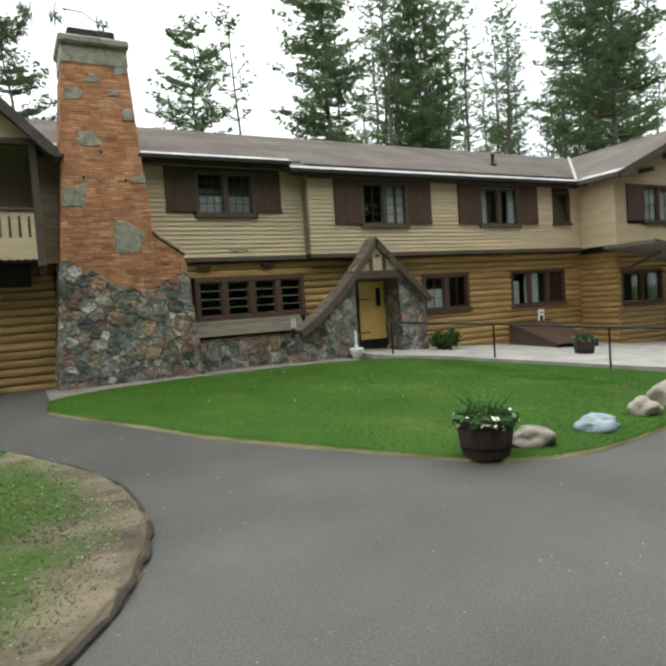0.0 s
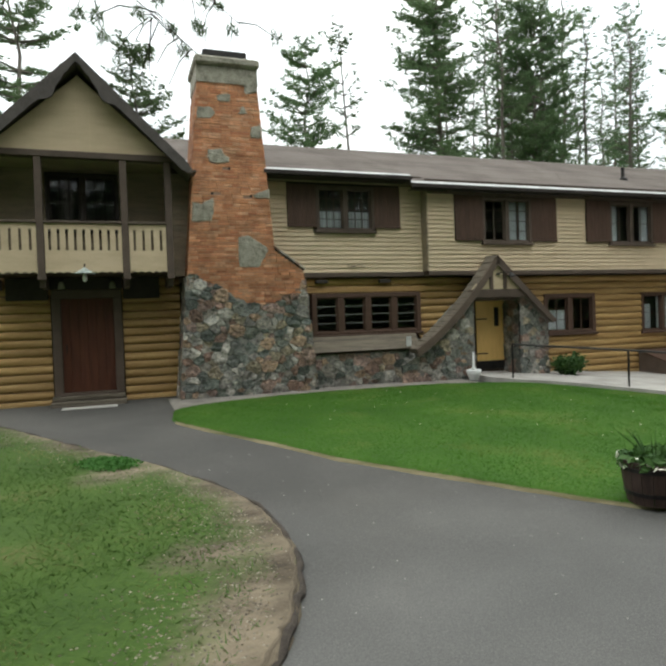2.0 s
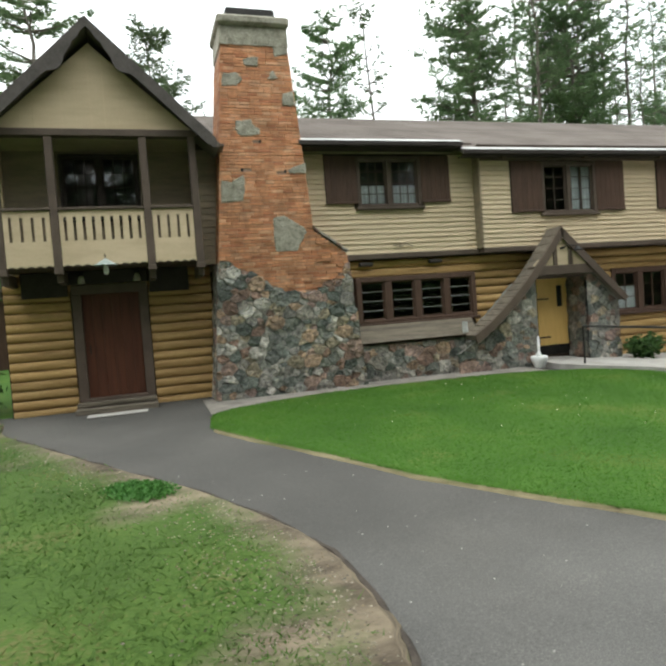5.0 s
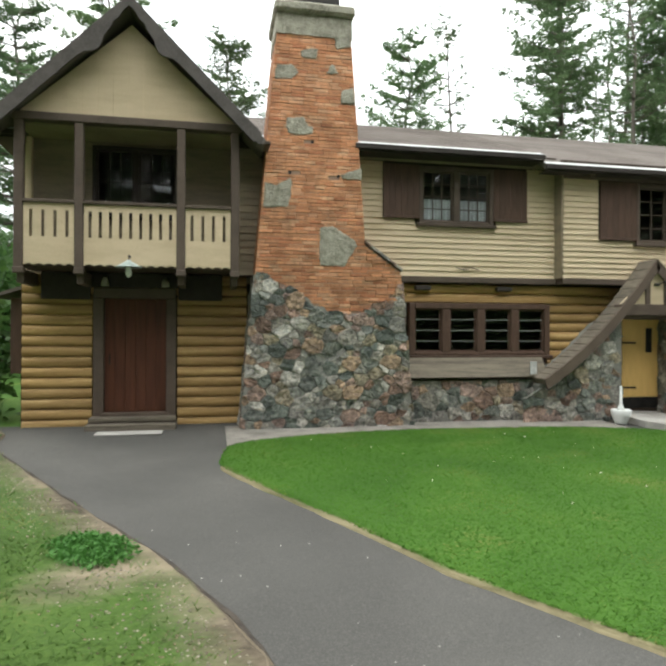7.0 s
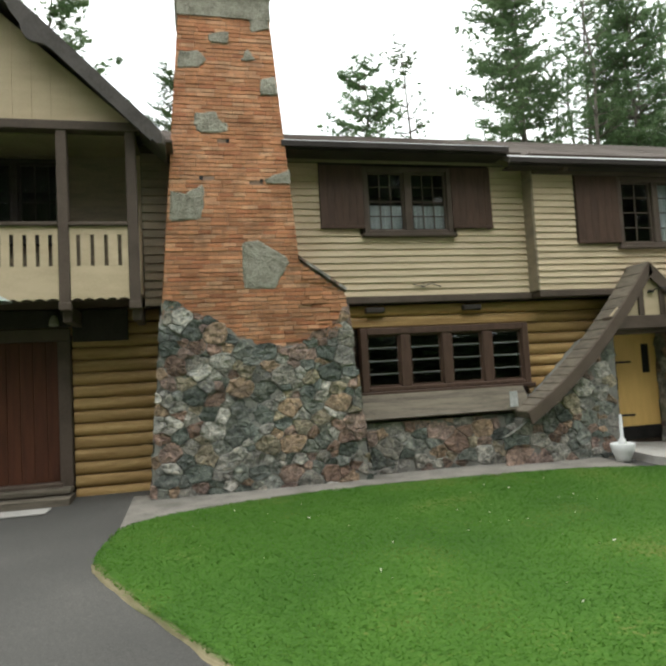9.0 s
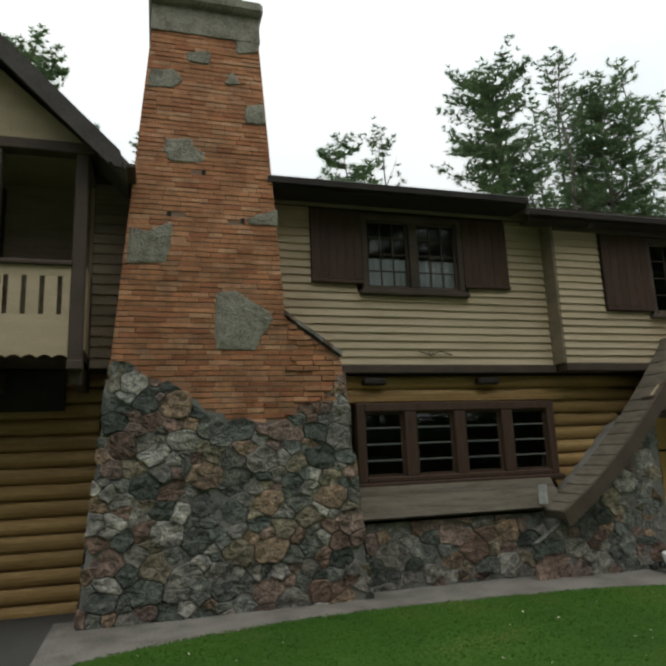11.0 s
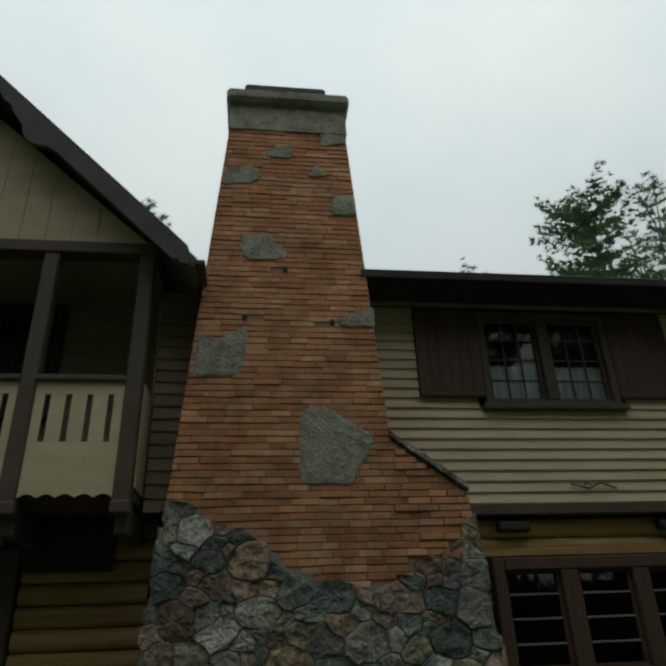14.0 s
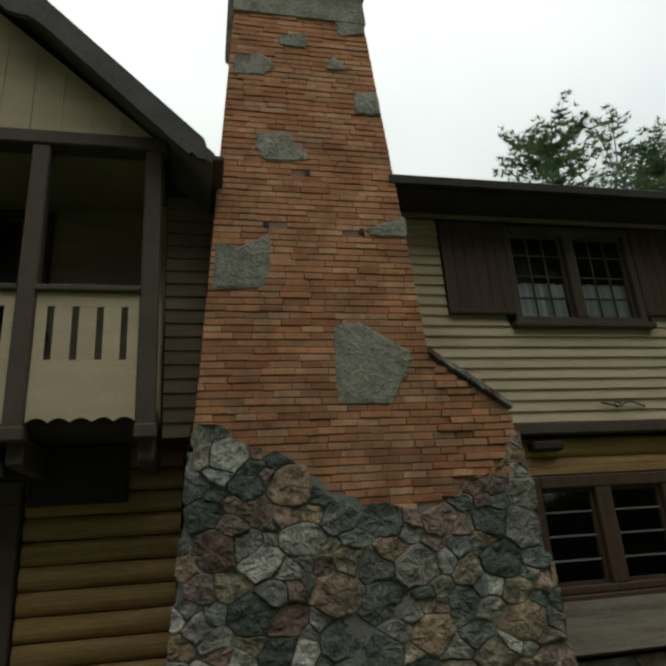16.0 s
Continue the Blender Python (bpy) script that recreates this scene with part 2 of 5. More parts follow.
def thin(m, share=0.4):
    """Lets light through leaves and needles."""
    n, l = m.node_tree.nodes, m.node_tree.links
    b = n["Principled BSDF"]
    tr, mx = n.new("ShaderNodeBsdfTranslucent"), n.new("ShaderNodeMixShader")
    l.new(b.inputs["Base Color"].links[0].from_socket, tr.inputs["Color"])
    mx.inputs[0].default_value = share
    l.new(b.outputs[0], mx.inputs[1])
    l.new(tr.outputs[0], mx.inputs[2])
    l.new(mx.outputs[0], n["Material Output"].inputs["Surface"])
    return m


LEAF = surf("shrub_leaf", (0.035, 0.085, 0.025), (0.08, 0.16, 0.04), 3, 20, 0.6, 0, 0.2)
FLOWER = surf("pale_flower", (0.7, 0.68, 0.55), (0.8, 0.78, 0.65), 5, 30)
BARREL = surf("barrel_wood", (0.035, 0.022, 0.017), (0.07, 0.045, 0.035), 3, 30, 0.7, 0.4, 0.15, stretch=(5, 5, 0.7))
SOIL = surf("soil", (0.03, 0.025, 0.02), (0.065, 0.053, 0.042), 6, 50, 1, 1)
WHITE = surf("white_paint", (0.72, 0.72, 0.7), (0.8, 0.8, 0.78), 3, 30, 0.6, 0.1)
BLUE = surf("sign_blue", (0.03, 0.13, 0.36), (0.04, 0.16, 0.42), 3, 30, 0.5, 0.05)
CURTAIN = surf("curtain", (0.42, 0.43, 0.42), (0.55, 0.56, 0.55), 3, 60, 0.9, 0.2)
# near-black colour stands in for the lack of light indoors
ROOM = surf("room_painted_dim", (0.06, 0.052, 0.045), (0.09, 0.08, 0.07), 2, 20)
BOULDER = surf("boulder", (0.2, 0.175, 0.145), (0.36, 0.32, 0.27), 4, 40, 0.85, 0.8, 0.12, depth=0.03)
BLUEROCK = surf("blue_grey_boulder", (0.2, 0.25, 0.28), (0.36, 0.42, 0.46), 4, 40, 0.75, 0.6, 0.05, depth=0.03)
GLASS = bpy.data.materials.new("window_glass")
GLASS.use_nodes = True
gb = GLASS.node_tree.nodes["Principled BSDF"]
gb.inputs["Base Color"].default_value = (0.9, 0.95, 0.95, 1)
gb.inputs["Roughness"].default_value, gb.inputs["Transmission Weight"].default_value, gb.inputs["IOR"].default_value = 0.02, 1.0, 1.45


def turf(name, dirt, green=((0.03, 0.085, 0.006), (0.05, 0.122, 0.01), (0.12, 0.145, 0.03))):
    """Grass with patches; the attribute bare lets dry earth and gravel show."""
    m = surf(name, green[0], green[1], 0.7, 24, 0.9, 0.8, 0, c3=green[2], third=0.66, depth=0.03)
    n, l = m.node_tree.nodes, m.node_tree.links
    b = n["Principled BSDF"]
    at, no, ad = n.new("ShaderNodeAttribute"), n.new("ShaderNodeTexNoise"), n.new("ShaderNodeMath")
    at.attribute_name = "bare"
    no.inputs["Scale"].default_value, no.inputs["Detail"].default_value, no.inputs["Roughness"].default_value = 2.2, 10, 0.7
    ad.operation = "ADD"
    l.new(at.outputs["Fac"], ad.inputs[0])
    l.new(no.outputs[0], ad.inputs[1])
    cr, e2 = n.new("ShaderNodeValToRGB"), n.new("ShaderNodeValToRGB")
    cr.color_ramp.elements[0].position, cr.color_ramp.elements[1].position = 0.76, 0.92
    gv = n.new("ShaderNodeTexNoise")
    gv.inputs["Scale"].default_value, gv.inputs["Detail"].default_value, gv.inputs["Roughness"].default_value = 14, 10, 0.75
    e2.color_ramp.elements[0].position, e2.color_ramp.elements[0].color = 0.4, (*dirt[0], 1)
    e2.color_ramp.elements[1].position, e2.color_ramp.elements[1].color = 0.64, (*dirt[1], 1)
    l.new(ad.outputs[0], cr.inputs[0])
    l.new(gv.outputs[0], e2.inputs[0])
    mx = n.new("ShaderNodeMix")
    mx.data_type = "RGBA"
    l.new(cr.outputs[0], mx.inputs[0])
    l.new(b.inputs["Base Color"].links[0].from_socket, mx.inputs[6])
    l.new(e2.outputs[0], mx.inputs[7])
    l.new(mx.outputs[2], b.inputs["Base Color"])
    return m


GRASS = turf("lawn", ((0.16, 0.14, 0.07), (0.3, 0.25, 0.15)))
VERGE = turf("rough_grass", ((0.05, 0.038, 0.025), (0.23, 0.185, 0.125)), ((0.032, 0.066, 0.008), (0.058, 0.105, 0.014), (0.11, 0.112, 0.035)))

thin(NEEDLE)
thin(LEAF)

# ---- building blocks ----


class Mesh:
    """Collects points and faces of one mesh."""

    def __init__(self):
        self.v, self.f = [], []

    def add(self, pts, faces):
        k = len(self.v)
        self.v += [tuple(p) for p in pts]
        self.f += [tuple(i + k for i in q) for q in faces]
        return self

    def box(self, x0, x1, y0, y1, z0, z1):
        p = [(x, y, z) for z in (z0, z1) for y in (y0, y1) for x in (x0, x1)]
        return self.add(p, [(0, 2, 3, 1), (4, 5, 7, 6), (0, 1, 5, 4), (2, 6, 7, 3), (0, 4, 6, 2), (1, 3, 7, 5)])

    def cbox(self, x0, x1, y0, y1, z0, z1, c=0.012):
        """A box with chamfered edges."""
        lo, hi = (x0, y0, z0), (x1, y1, z1)
        pts, idx = [], {}
        for s in range(8):
            side = [(s >> a) & 1 for a in range(3)]
            for a in range(3):
                idx[s, a] = len(pts)
                pts.append([(hi[k] if side[k] else lo[k]) if k == a else (hi[k] - c if side[k] else lo[k] + c) for k in range(3)])
        faces = []
        for a in range(3):
            b, d = (a + 1) % 3, (a + 2) % 3
            for v in (0, 1):
                q = [(v << a) | (i << b) | (j << d) for i, j in ((0, 0), (1, 0), (1, 1), (0, 1))]
                faces.append([idx[s, a] for s in (q if v else q[::-1])])
            for i in (0, 1):
                for j in (0, 1):
                    s0 = (i << b) | (j << d)
                    s1 = s0 | (1 << a)
                    q = [idx[s0, b], idx[s1, b], idx[s1, d], idx[s0, d]]
                    faces.append(q if i != j else q[::-1])
        for s in range(8):
            q = [idx[s, a] for a in range(3)]
            faces.append(q if bin(s).count("1") % 2 else q[::-1])
        return self.add(pts, faces)

    def prism(self, poly, axis, a, b):
        """A polygon of two coordinates, drawn out along the third axis from a to b."""
        def put(p, t):
            q = list(p)
            q.insert("xyz".index(axis), t)
            return q
        k = len(poly)
        return self.add([put(p, a) for p in poly] + [put(p, b) for p in poly], [tuple(range(k))[::-1], tuple(range(k, 2 * k))] + [(i, (i + 1) % k, (i + 1) % k + k, i + k) for i in range(k)])

    def tube(self, pts, radii, sides=8, caps=True):
        """A round bar along points."""
        rings = []
        for i, p in enumerate(pts):
            p = Vector(p)
            d = (Vector(pts[min(i + 1, len(pts) - 1)]) - Vector(pts[max(i - 1, 0)])).normalized()
            u = d.orthogonal().normalized() if abs(d.z) < 0.95 else (d.cross(Vector((0, 1, 0)))).normalized()
            if abs(d.z) < 0.95:
                u = d.cross(Vector((0, 0, 1))).normalized()
            w = d.cross(u)
            r = radii[i] if isinstance(radii, (list, tuple)) else radii
            rings.append([p + r * (math.cos(a) * u + math.sin(a) * w) for a in [2 * math.pi * s / sides for s in range(sides)]])
        faces = [(i * sides + s, i * sides + (s + 1) % sides, (i + 1) * sides + (s + 1) % sides, (i + 1) * sides + s) for i in range(len(pts) - 1) for s in range(sides)]
        if caps:
            faces += [tuple(range(sides))[::-1], tuple(range((len(pts) - 1) * sides, len(pts) * sides))]
        return self.add([q for r in rings for q in r], faces)

    def lathe(self, profile, x=0, y=0, z=0, sides=20):
        """Rings of (radius, height) round an upright axis."""
        pts = [(x + r * math.cos(2 * math.pi * s / sides), y + r * math.sin(2 * math.pi * s / sides), z + h) for r, h in profile for s in range(sides)]
        k = len(profile)
        faces = [(i * sides + s, i * sides + (s + 1) % sides, (i + 1) * sides + (s + 1) % sides, (i + 1) * sides + s) for i in range(k - 1) for s in range(sides)]
        return self.add(pts, faces + [tuple(range(sides))[::-1], tuple(range((k - 1) * sides, k * sides))])

    def data(self, name, material, smooth=False):
        me = bpy.data.meshes.new(name)
        me.from_pydata(self.v, [], self.f)
        bm = bmesh.new()
        bm.from_mesh(me)
        bmesh.ops.recalc_face_normals(bm, faces=bm.faces)
        bm.to_mesh(me)
        bm.free()
        me.materials.append(material)
        if smooth:
            me.polygons.foreach_set("use_smooth", [True] * len(me.polygons))
        return me


def part(name, mesh, material, parent=None, label="", smooth=False):
    ob = new(name, mesh.data(name, material, smooth))
    ob.parent = parent
    return tagged(ob, label)


def thing(name, label, category, group="", kind="", at=(0, 0, 0)):
    ob = new(name)
    ob.location = at
    ob.empty_display_size = 0.2
    return tagged(ob, label, category, group, kind)


def structure(name, mesh, material, label="", category="", smooth=False):
    return tagged(part(name, mesh, material, None, "", smooth), label, category, "", "structure")


def shared(name, me, parent, m, label=""):
    """A piece on mesh data that others share."""
    ob = new(name, me)
    ob.parent, ob.matrix_local = parent, m
    return ob


def ground(x, y):
    return 0.62 + 0.0275 * max(0.0, min(y, 40) - 6) - 0.065 * max(0.0, min(x, 23) - 10.5)


def gaps(x0, x1, z, openings):
    """The stretches of a course at height z that no opening cuts."""
    runs = [(x0, x1)]
    for a, b, lo, hi in openings:
        if lo < z < hi:
            runs = [r for s, e in runs for r in ((s, min(e, a)), (max(s, b), e)) if r[1] - r[0] > 0.03]
    return runs


def wall_xz(name, x0, x1, z0, z1, y, thick, openings, material, label):
    """A wall along x whose openings go through it."""
    m = Mesh()
    xs = sorted({x0, x1, *[v for o in openings for v in o[:2] if x0 < v < x1]})
    zs = sorted({z0, z1, *[v for o in openings for v in o[2:] if z0 < v < z1]})
    for a, b in zip(xs, xs[1:]):
        for c, d in zip(zs, zs[1:]):
            if not any(o[0] < (a + b) / 2 < o[1] and o[2] < (c + d) / 2 < o[3] for o in openings):
                m.box(a, b, y, y + thick, c, d)
    return structure(name, m, material, label, "wall")


def clapboards(wall, x0, x1, z0, z1, y, openings, step=0.117, limit=None):
    """Lapped boards on a wall that faces the drive; limit cuts them under a slope."""
    z = z0
    while z < z1 - 0.03:
        h = min(step, z1 - z)
        for a, b in gaps(x0, x1, z + h / 2, openings):
            if limit:
                a, b = max(a, limit(z + h)[0]), min(b, limit(z + h)[1])
                if b - a < 0.05:
                    continue
            while a < b - 0.01:
                e = b if b - a < 4.6 else a + random.uniform(2.6, 4.2)
                part("board", Mesh().prism([(y - 0.037, z), (y - 0.035, z + 0.012), (y - 0.006, z + h + 0.01), (y, z + h + 0.01), (y, z)], "x", a, e - 0.003), TAN, wall)
                a = e
        z += step


def logs(wall, x0, x1, z0, z1, y, openings, step=0.2, axis="x"):
    """Half-round log siding."""
    z = z0
    arc = [(-0.085 * math.sin(math.pi * k / 7) ** 0.75, step * (0.5 - 0.5 * math.cos(math.pi * k / 7))) for k in range(8)]
    while z < z1 - 0.05:
        for a, b in gaps(x0, x1, z + step / 2, openings):
            part("log", Mesh().prism([(y + d, z + h) for d, h in arc] + [(y + 0.02, z + step), (y + 0.02, z)], axis, a, b), LOG, wall, smooth=False)
        z += step


def window(name, x0, x1, z0, z1, y, lights, rows, cols, label, shutter=0.0, drop=0.0, casing=0.09, material=None, trim=None):
    """A wooden window: casing, sill, sashes with bars, panes, and shutters where it has them."""
    trim = trim or SHUT
    w = tagged(new(name), label, "window", "", "structure")
    m = Mesh()
    m.cbox(x0, x0 + casing, y - 0.05, y + 0.12, z0, z1).cbox(x1 - casing, x1, y - 0.05, y + 0.12, z0, z1)
    m.cbox(x0 + casing, x1 - casing, y - 0.05, y + 0.12, z1 - casing, z1).cbox(x0 + casing, x1 - casing, y - 0.05, y + 0.12, z0, z0 + casing * 0.6)
    part("window_frame", m, trim, w)
    part("window_sill", Mesh().cbox(x0 - 0.05, x1 + 0.05, y - 0.1, y + 0.02, z0 - 0.07, z0 - 0.002), trim, w)
    a, b, lo, hi = x0 + casing, x1 - casing, z0 + casing * 0.6, z1 - casing
    gap = casing * 1.5
    width = (b - a - gap * (lights - 1)) / lights
    for k in range(lights):
        s = a + k * (width + gap)
        if k:
            part("mullion", Mesh().cbox(s - gap, s, y - 0.045, y + 0.12, lo, hi), trim, w)
        e, t = s + width, 0.035
        part("sash", Mesh().box(s, s + t, y + 0.02, y + 0.06, lo, hi).box(e - t, e, y + 0.02, y + 0.06, lo, hi).box(s + t, e - t, y + 0.02, y + 0.06, lo, lo + t).box(s + t, e - t, y + 0.02, y + 0.06, hi - t, hi), trim, w)
        for r in range(1, rows):
            z = lo + (hi - lo) * r / rows
            part("glazing_bar", Mesh().box(s + t, e - t, y + 0.025, y + 0.05, z - 0.008, z + 0.008), material or trim, w)
        for c in range(1, cols):
            x = s + t + (e - s - 2 * t) * c / cols
            part("glazing_bar", Mesh().box(x - 0.01, x + 0.01, y + 0.028, y + 0.048, lo + t, hi - t), trim, w)
        pane = part("pane", Mesh().box(s + t, e - t, y + 0.051, y + 0.055, lo + t, hi - t), GLASS, w)
        pane.visible_shadow = False
    for s, e in ((x0 - shutter, x0), (x1, x1 + shutter)) if shutter else ():
        n = 6
        sh = part("shutter", Mesh().cbox(s, e, y - 0.035, y - 0.004, z0 + drop, z0 + drop + 0.12).cbox(s - 0.01, e + 0.01, y - 0.075, y - 0.036, z0 + drop, z0 + drop + 0.055, 0.008).cbox(s, e, y - 0.035, y - 0.004, z1 - 0.1, z1), SHUT, w)
        for k in range(n):
            part("slat", Mesh().cbox(s + (e - s) * k / n + 0.0006, s + (e - s) * (k + 1) / n - 0.0006, y - 0.058, y - 0.036, z0 + drop + 0.06, z1, 0.003), SHUT, sh)
    return w


def curtain(x0, x1, z0, z1, y, label):
    """Hanging cloth in folds."""
    n = max(8, int((x1 - x0) / 0.025))
    pts = [(x0 + (x1 - x0) * k / n, y + 0.025 * math.sin(k * 1.7) + 0.01 * math.sin(k * 0.6), z) for z in (z0, z1) for k in range(n + 1)]
    m = Mesh().add(pts, [(k, k + 1, n + 2 + k, n + 1 + k) for k in range(n)])
    ob = part("curtain", m, CURTAIN, None, label, True)
    return tagged(ob, label, "curtain", "curtains")


def clip(poly, nx, nz, d):
    """The part of a polygon where nx*x + nz*z <= d."""
    res = []
    for i, p in enumerate(poly):
        q = poly[(i + 1) % len(poly)]
        sp, sq = nx * p[0] + nz * p[1] - d, nx * q[0] + nz * q[1] - d
        if sp <= 0:
            res.append(p)
        if sp * sq < 0:
            t = sp / (sp - sq)
            res.append((p[0] + t * (q[0] - p[0]), p[1] + t * (q[1] - p[1])))
    return res


def warp(u, v, seed):
    """Bends a smooth joint into a rough one."""
    p = Vector((u * 3.1, v * 3.1, seed * 5.3))
    q = Vector((u * 10.5, v * 10.5, seed * 2.9 + 40))
    return (u + 0.06 * noise.noise(p) + 0.024 * noise.noise(q), v + 0.05 * noise.noise(p + Vector((9, 7, 3))) + 0.022 * noise.noise(q + Vector((5, 3, 8))))


def rubble(parent, region, inside, place, size=0.3, proud=0.06, seed=3):
    """Rough field stones, large and small, fitted to one another over a region; place turns (u, v, out) into a point."""
    rnd = random.Random(seed)
    tall = 1.28
    u0, u1, v0, v1 = region[0] - 0.1, region[1] + 0.1, region[2] * tall - 0.1, region[3] * tall + 0.1
    seeds = []
    for radius, tries in ((1.25, 26), (0.95, 70), (0.7, 260), (0.42, 700)):
        r = size * radius * 0.62
        for _ in range(int(tries * (u1 - u0) * (v1 - v0) / 4)):
            p = (rnd.uniform(u0, u1), rnd.uniform(v0, v1))
            if rnd.random() < 0.8 and all((p[0] - a) ** 2 + (p[1] - b) ** 2 > (r + c) ** 2 for a, b, c in seeds):
                seeds.append((*p, r))
    for k, (u, v, r) in enumerate(seeds):
        if not inside(u, v / tall):
            continue
        d = 1.9 * size
        poly = [(u - d, v - d), (u + d, v - d), (u + d, v + d), (u - d, v + d)]
        for j, (a, b, c) in enumerate(seeds):
            if j != k and abs(a - u) < 2.6 * size and abs(b - v) < 2.6 * size:
                nx, nz = a - u, b - v
                ln = math.hypot(nx, nz) or 1
                poly = clip(poly, nx / ln, nz / ln, (nx * (a + u) + nz * (b + v)) / 2 / ln + (r * r - c * c) / 2 / ln - 0.004)
                if len(poly) < 3:
                    break
        if len(poly) < 3:
            continue
        ring = []
        for i, p in enumerate(poly):
            q = poly[(i + 1) % len(poly)]
            n = max(1, int(math.dist(p, q) / 0.045))
            ring += [(p[0] + (q[0] - p[0]) * (t + 0.2 * (n == 1)) / n, p[1] + (q[1] - p[1]) * (t + 0.2 * (n == 1)) / n) for t in range(n)]
        ring = [warp(a, b / tall, seed) for a, b in ring]
        n = len(ring)
        cu, cv = sum(p[0] for p in ring) / n, sum(p[1] for p in ring) / n
        h = proud * rnd.uniform(0.45, 1.3)
        tu, tv = rnd.uniform(-0.14, 0.14), rnd.uniform(-0.14, 0.14)
        pts = [place(a, b, -0.02) for a, b in ring]
        for f_, o in ((0.995, 0.5), (0.955, 0.92), (0.78, 1.0), (0.4, 1.0)):
            for a, b in ring:
                x, y = cu + (a - cu) * f_, cv + (b - cv) * f_
                rough = 0.022 * noise.noise(Vector((x * 11, y * 11, seed + k))) + 0.012 * noise.noise(Vector((x * 29, y * 29, k)))
                pts.append(place(x, y, h * o + (tu * (x - cu) + tv * (y - cv)) * o + rough * o))
        pts.append(place(cu, cv, h))
        m = Mesh().add(pts, [(i + g * n, (i + 1) % n + g * n, (i + 1) % n + (g + 1) * n, i + (g + 1) * n) for g in range(4) for i in range(n)] + [(i + 4 * n, (i + 1) % n + 4 * n, 5 * n) for i in range(n)])
        part("stone", m, STONE, parent)


# ---- ground, drive, lawn ----


def sheet(name, x0, x1, y0, y1, step, lift, material, label, category):
    """A sheet that follows the slope of the ground."""
    xs, ys = np.arange(x0, x1 + 0.01, step), np.arange(y0, y1 + 0.01, step)
    pts = [(x, y, ground(x, y) + lift) for y in ys for x in xs]
    n = len(xs)
    m = Mesh().add(pts, [(j * n + i, j * n + i + 1, (j + 1) * n + i + 1, (j + 1) * n + i) for j in range(len(ys) - 1) for i in range(n - 1)])
    return structure(name, m, material, label, category, True)


LAWN_EDGE = [(1.68, 13.6), (1.66, 13.2), (1.74, 12.75), (2.28, 11.6), (2.85, 10.45), (3.45, 9.15), (4.2, 7.95), (4.87, 6.95), (5.45, 6.1), (6.0, 5.6), (6.87, 5.38), (8.38, 5.55), (11.0, 6.3), (12.6, 7.4), (13.2, 8.4), (13.0, 9.6), (11.8, 12.1), (11.0, 13.7), (10.0, 14.5), (8.6, 15.05), (7.0, 15.25), (4.6, 15.28), (2.7, 14.9), (1.85, 14.4)]
VERGE_EDGE = [(-1.78, 14.7), (-0.74, 12.85), (0.2, 11.25), (1.1, 9.8), (1.67, 8.6), (1.97, 7.7), (2.03, 7.1), (2.04, 6.35), (1.92, 5.75), (1.71, 5.16), (1.46, 4.68), (1.1, 4.22), (0.45, 3.72), (-1.5, 3.1), (-6.0, 2.6), (-20.0, 2.2), (-24.0, 9.0), (-20.0, 17.0), (-7.0, 17.0), (-2.6, 16.6)]


def rounded(points, n=5):
    """A smooth closed line through points."""
    res, k = [], len(points)
    for i in range(k):
        p0, p1, p2, p3 = (Vector(points[(i + j) % k]) for j in (-1, 0, 1, 2))
        for s in range(n):
            t = s / n
            res.append(0.5 * (2 * p1 + (p2 - p0) * t + (2 * p0 - 5 * p1 + 4 * p2 - p3) * t * t + (3 * p1 - p0 - 3 * p2 + p3) * t ** 3))
    return res


def plot(name, edge, centre, height, bare, material, label):
    """A raised plot of turf: rings from its edge towards its middle, with a real step down to the drive."""
    line, c = rounded(edge), Vector(centre)
    rings = [(-0.03, 0), (0, 0.75), (0.06, 1)] + [(d, 1) for d in (0.2, 0.4, 0.65, 0.95, 1.3, 1.8, 2.5, 3.5, 5)]
    pts, dry, n = [], [], len(line)
    rnd = random.Random(4)
    for d, h in rings:
        for p in line:
            r = (c - p).length
            w = rnd.uniform(-0.025, 0.025) if d < 0.1 else 0
            q = p + (c - p) * min(0.97, (d + w) / r)
            pts.append((q.x, q.y, ground(q.x, q.y) - 0.02 + (height + 0.02) * h))
            dry.append(bare(max(0, d), q))
    pts.append((c.x, c.y, ground(c.x, c.y) + height))
    dry.append(0)
    k = len(rings)
    m = Mesh().add(pts, [(j * n + i, j * n + (i + 1) % n, (j + 1) * n + (i + 1) % n, (j + 1) * n + i) for j in range(k - 1) for i in range(n)] + [((k - 1) * n + i, (k - 1) * n + (i + 1) % n, k * n) for i in range(n)])
    ob = structure(name, m, material, label, "lawn", True)
    ob.data.attributes.new("bare", "FLOAT", "POINT").data.foreach_set("value", dry)
    return ob


far = sheet("ground", -400, 400, -400, 400, 20, -0.9, GRASS, "wide grassy woodland floor round the lodge", "ground")
near_ground = sheet("ground_yard", -30, 60, 12, 70, 2, -0.03, GRASS, "grass behind and beside the lodge", "ground")
road = sheet("road", -30, 42, -30, 16.9, 0.7, 0.0, ASPHALT, "worn grey asphalt drive in front of the lodge", "road")
lawn = plot("lawn", LAWN_EDGE, (6.2, 10.6), 0.05, lambda d, q: max(0, 0.44 - d * 3.2) if q.y < 13 else 0.0, GRASS, "bright green mown lawn between the drive and the lodge")
verge = plot("verge", VERGE_EDGE, (-6.5, 9.5), 0.07, lambda d, q: max(0.13 + 0.6 * noise.noise(Vector((q.x * 0.7, q.y * 0.7, 3))), 0.47 - d * 0.33) if q.x > -3.5 else 0.12, VERGE, "patchy grass verge with bare gravelly earth along its edge")
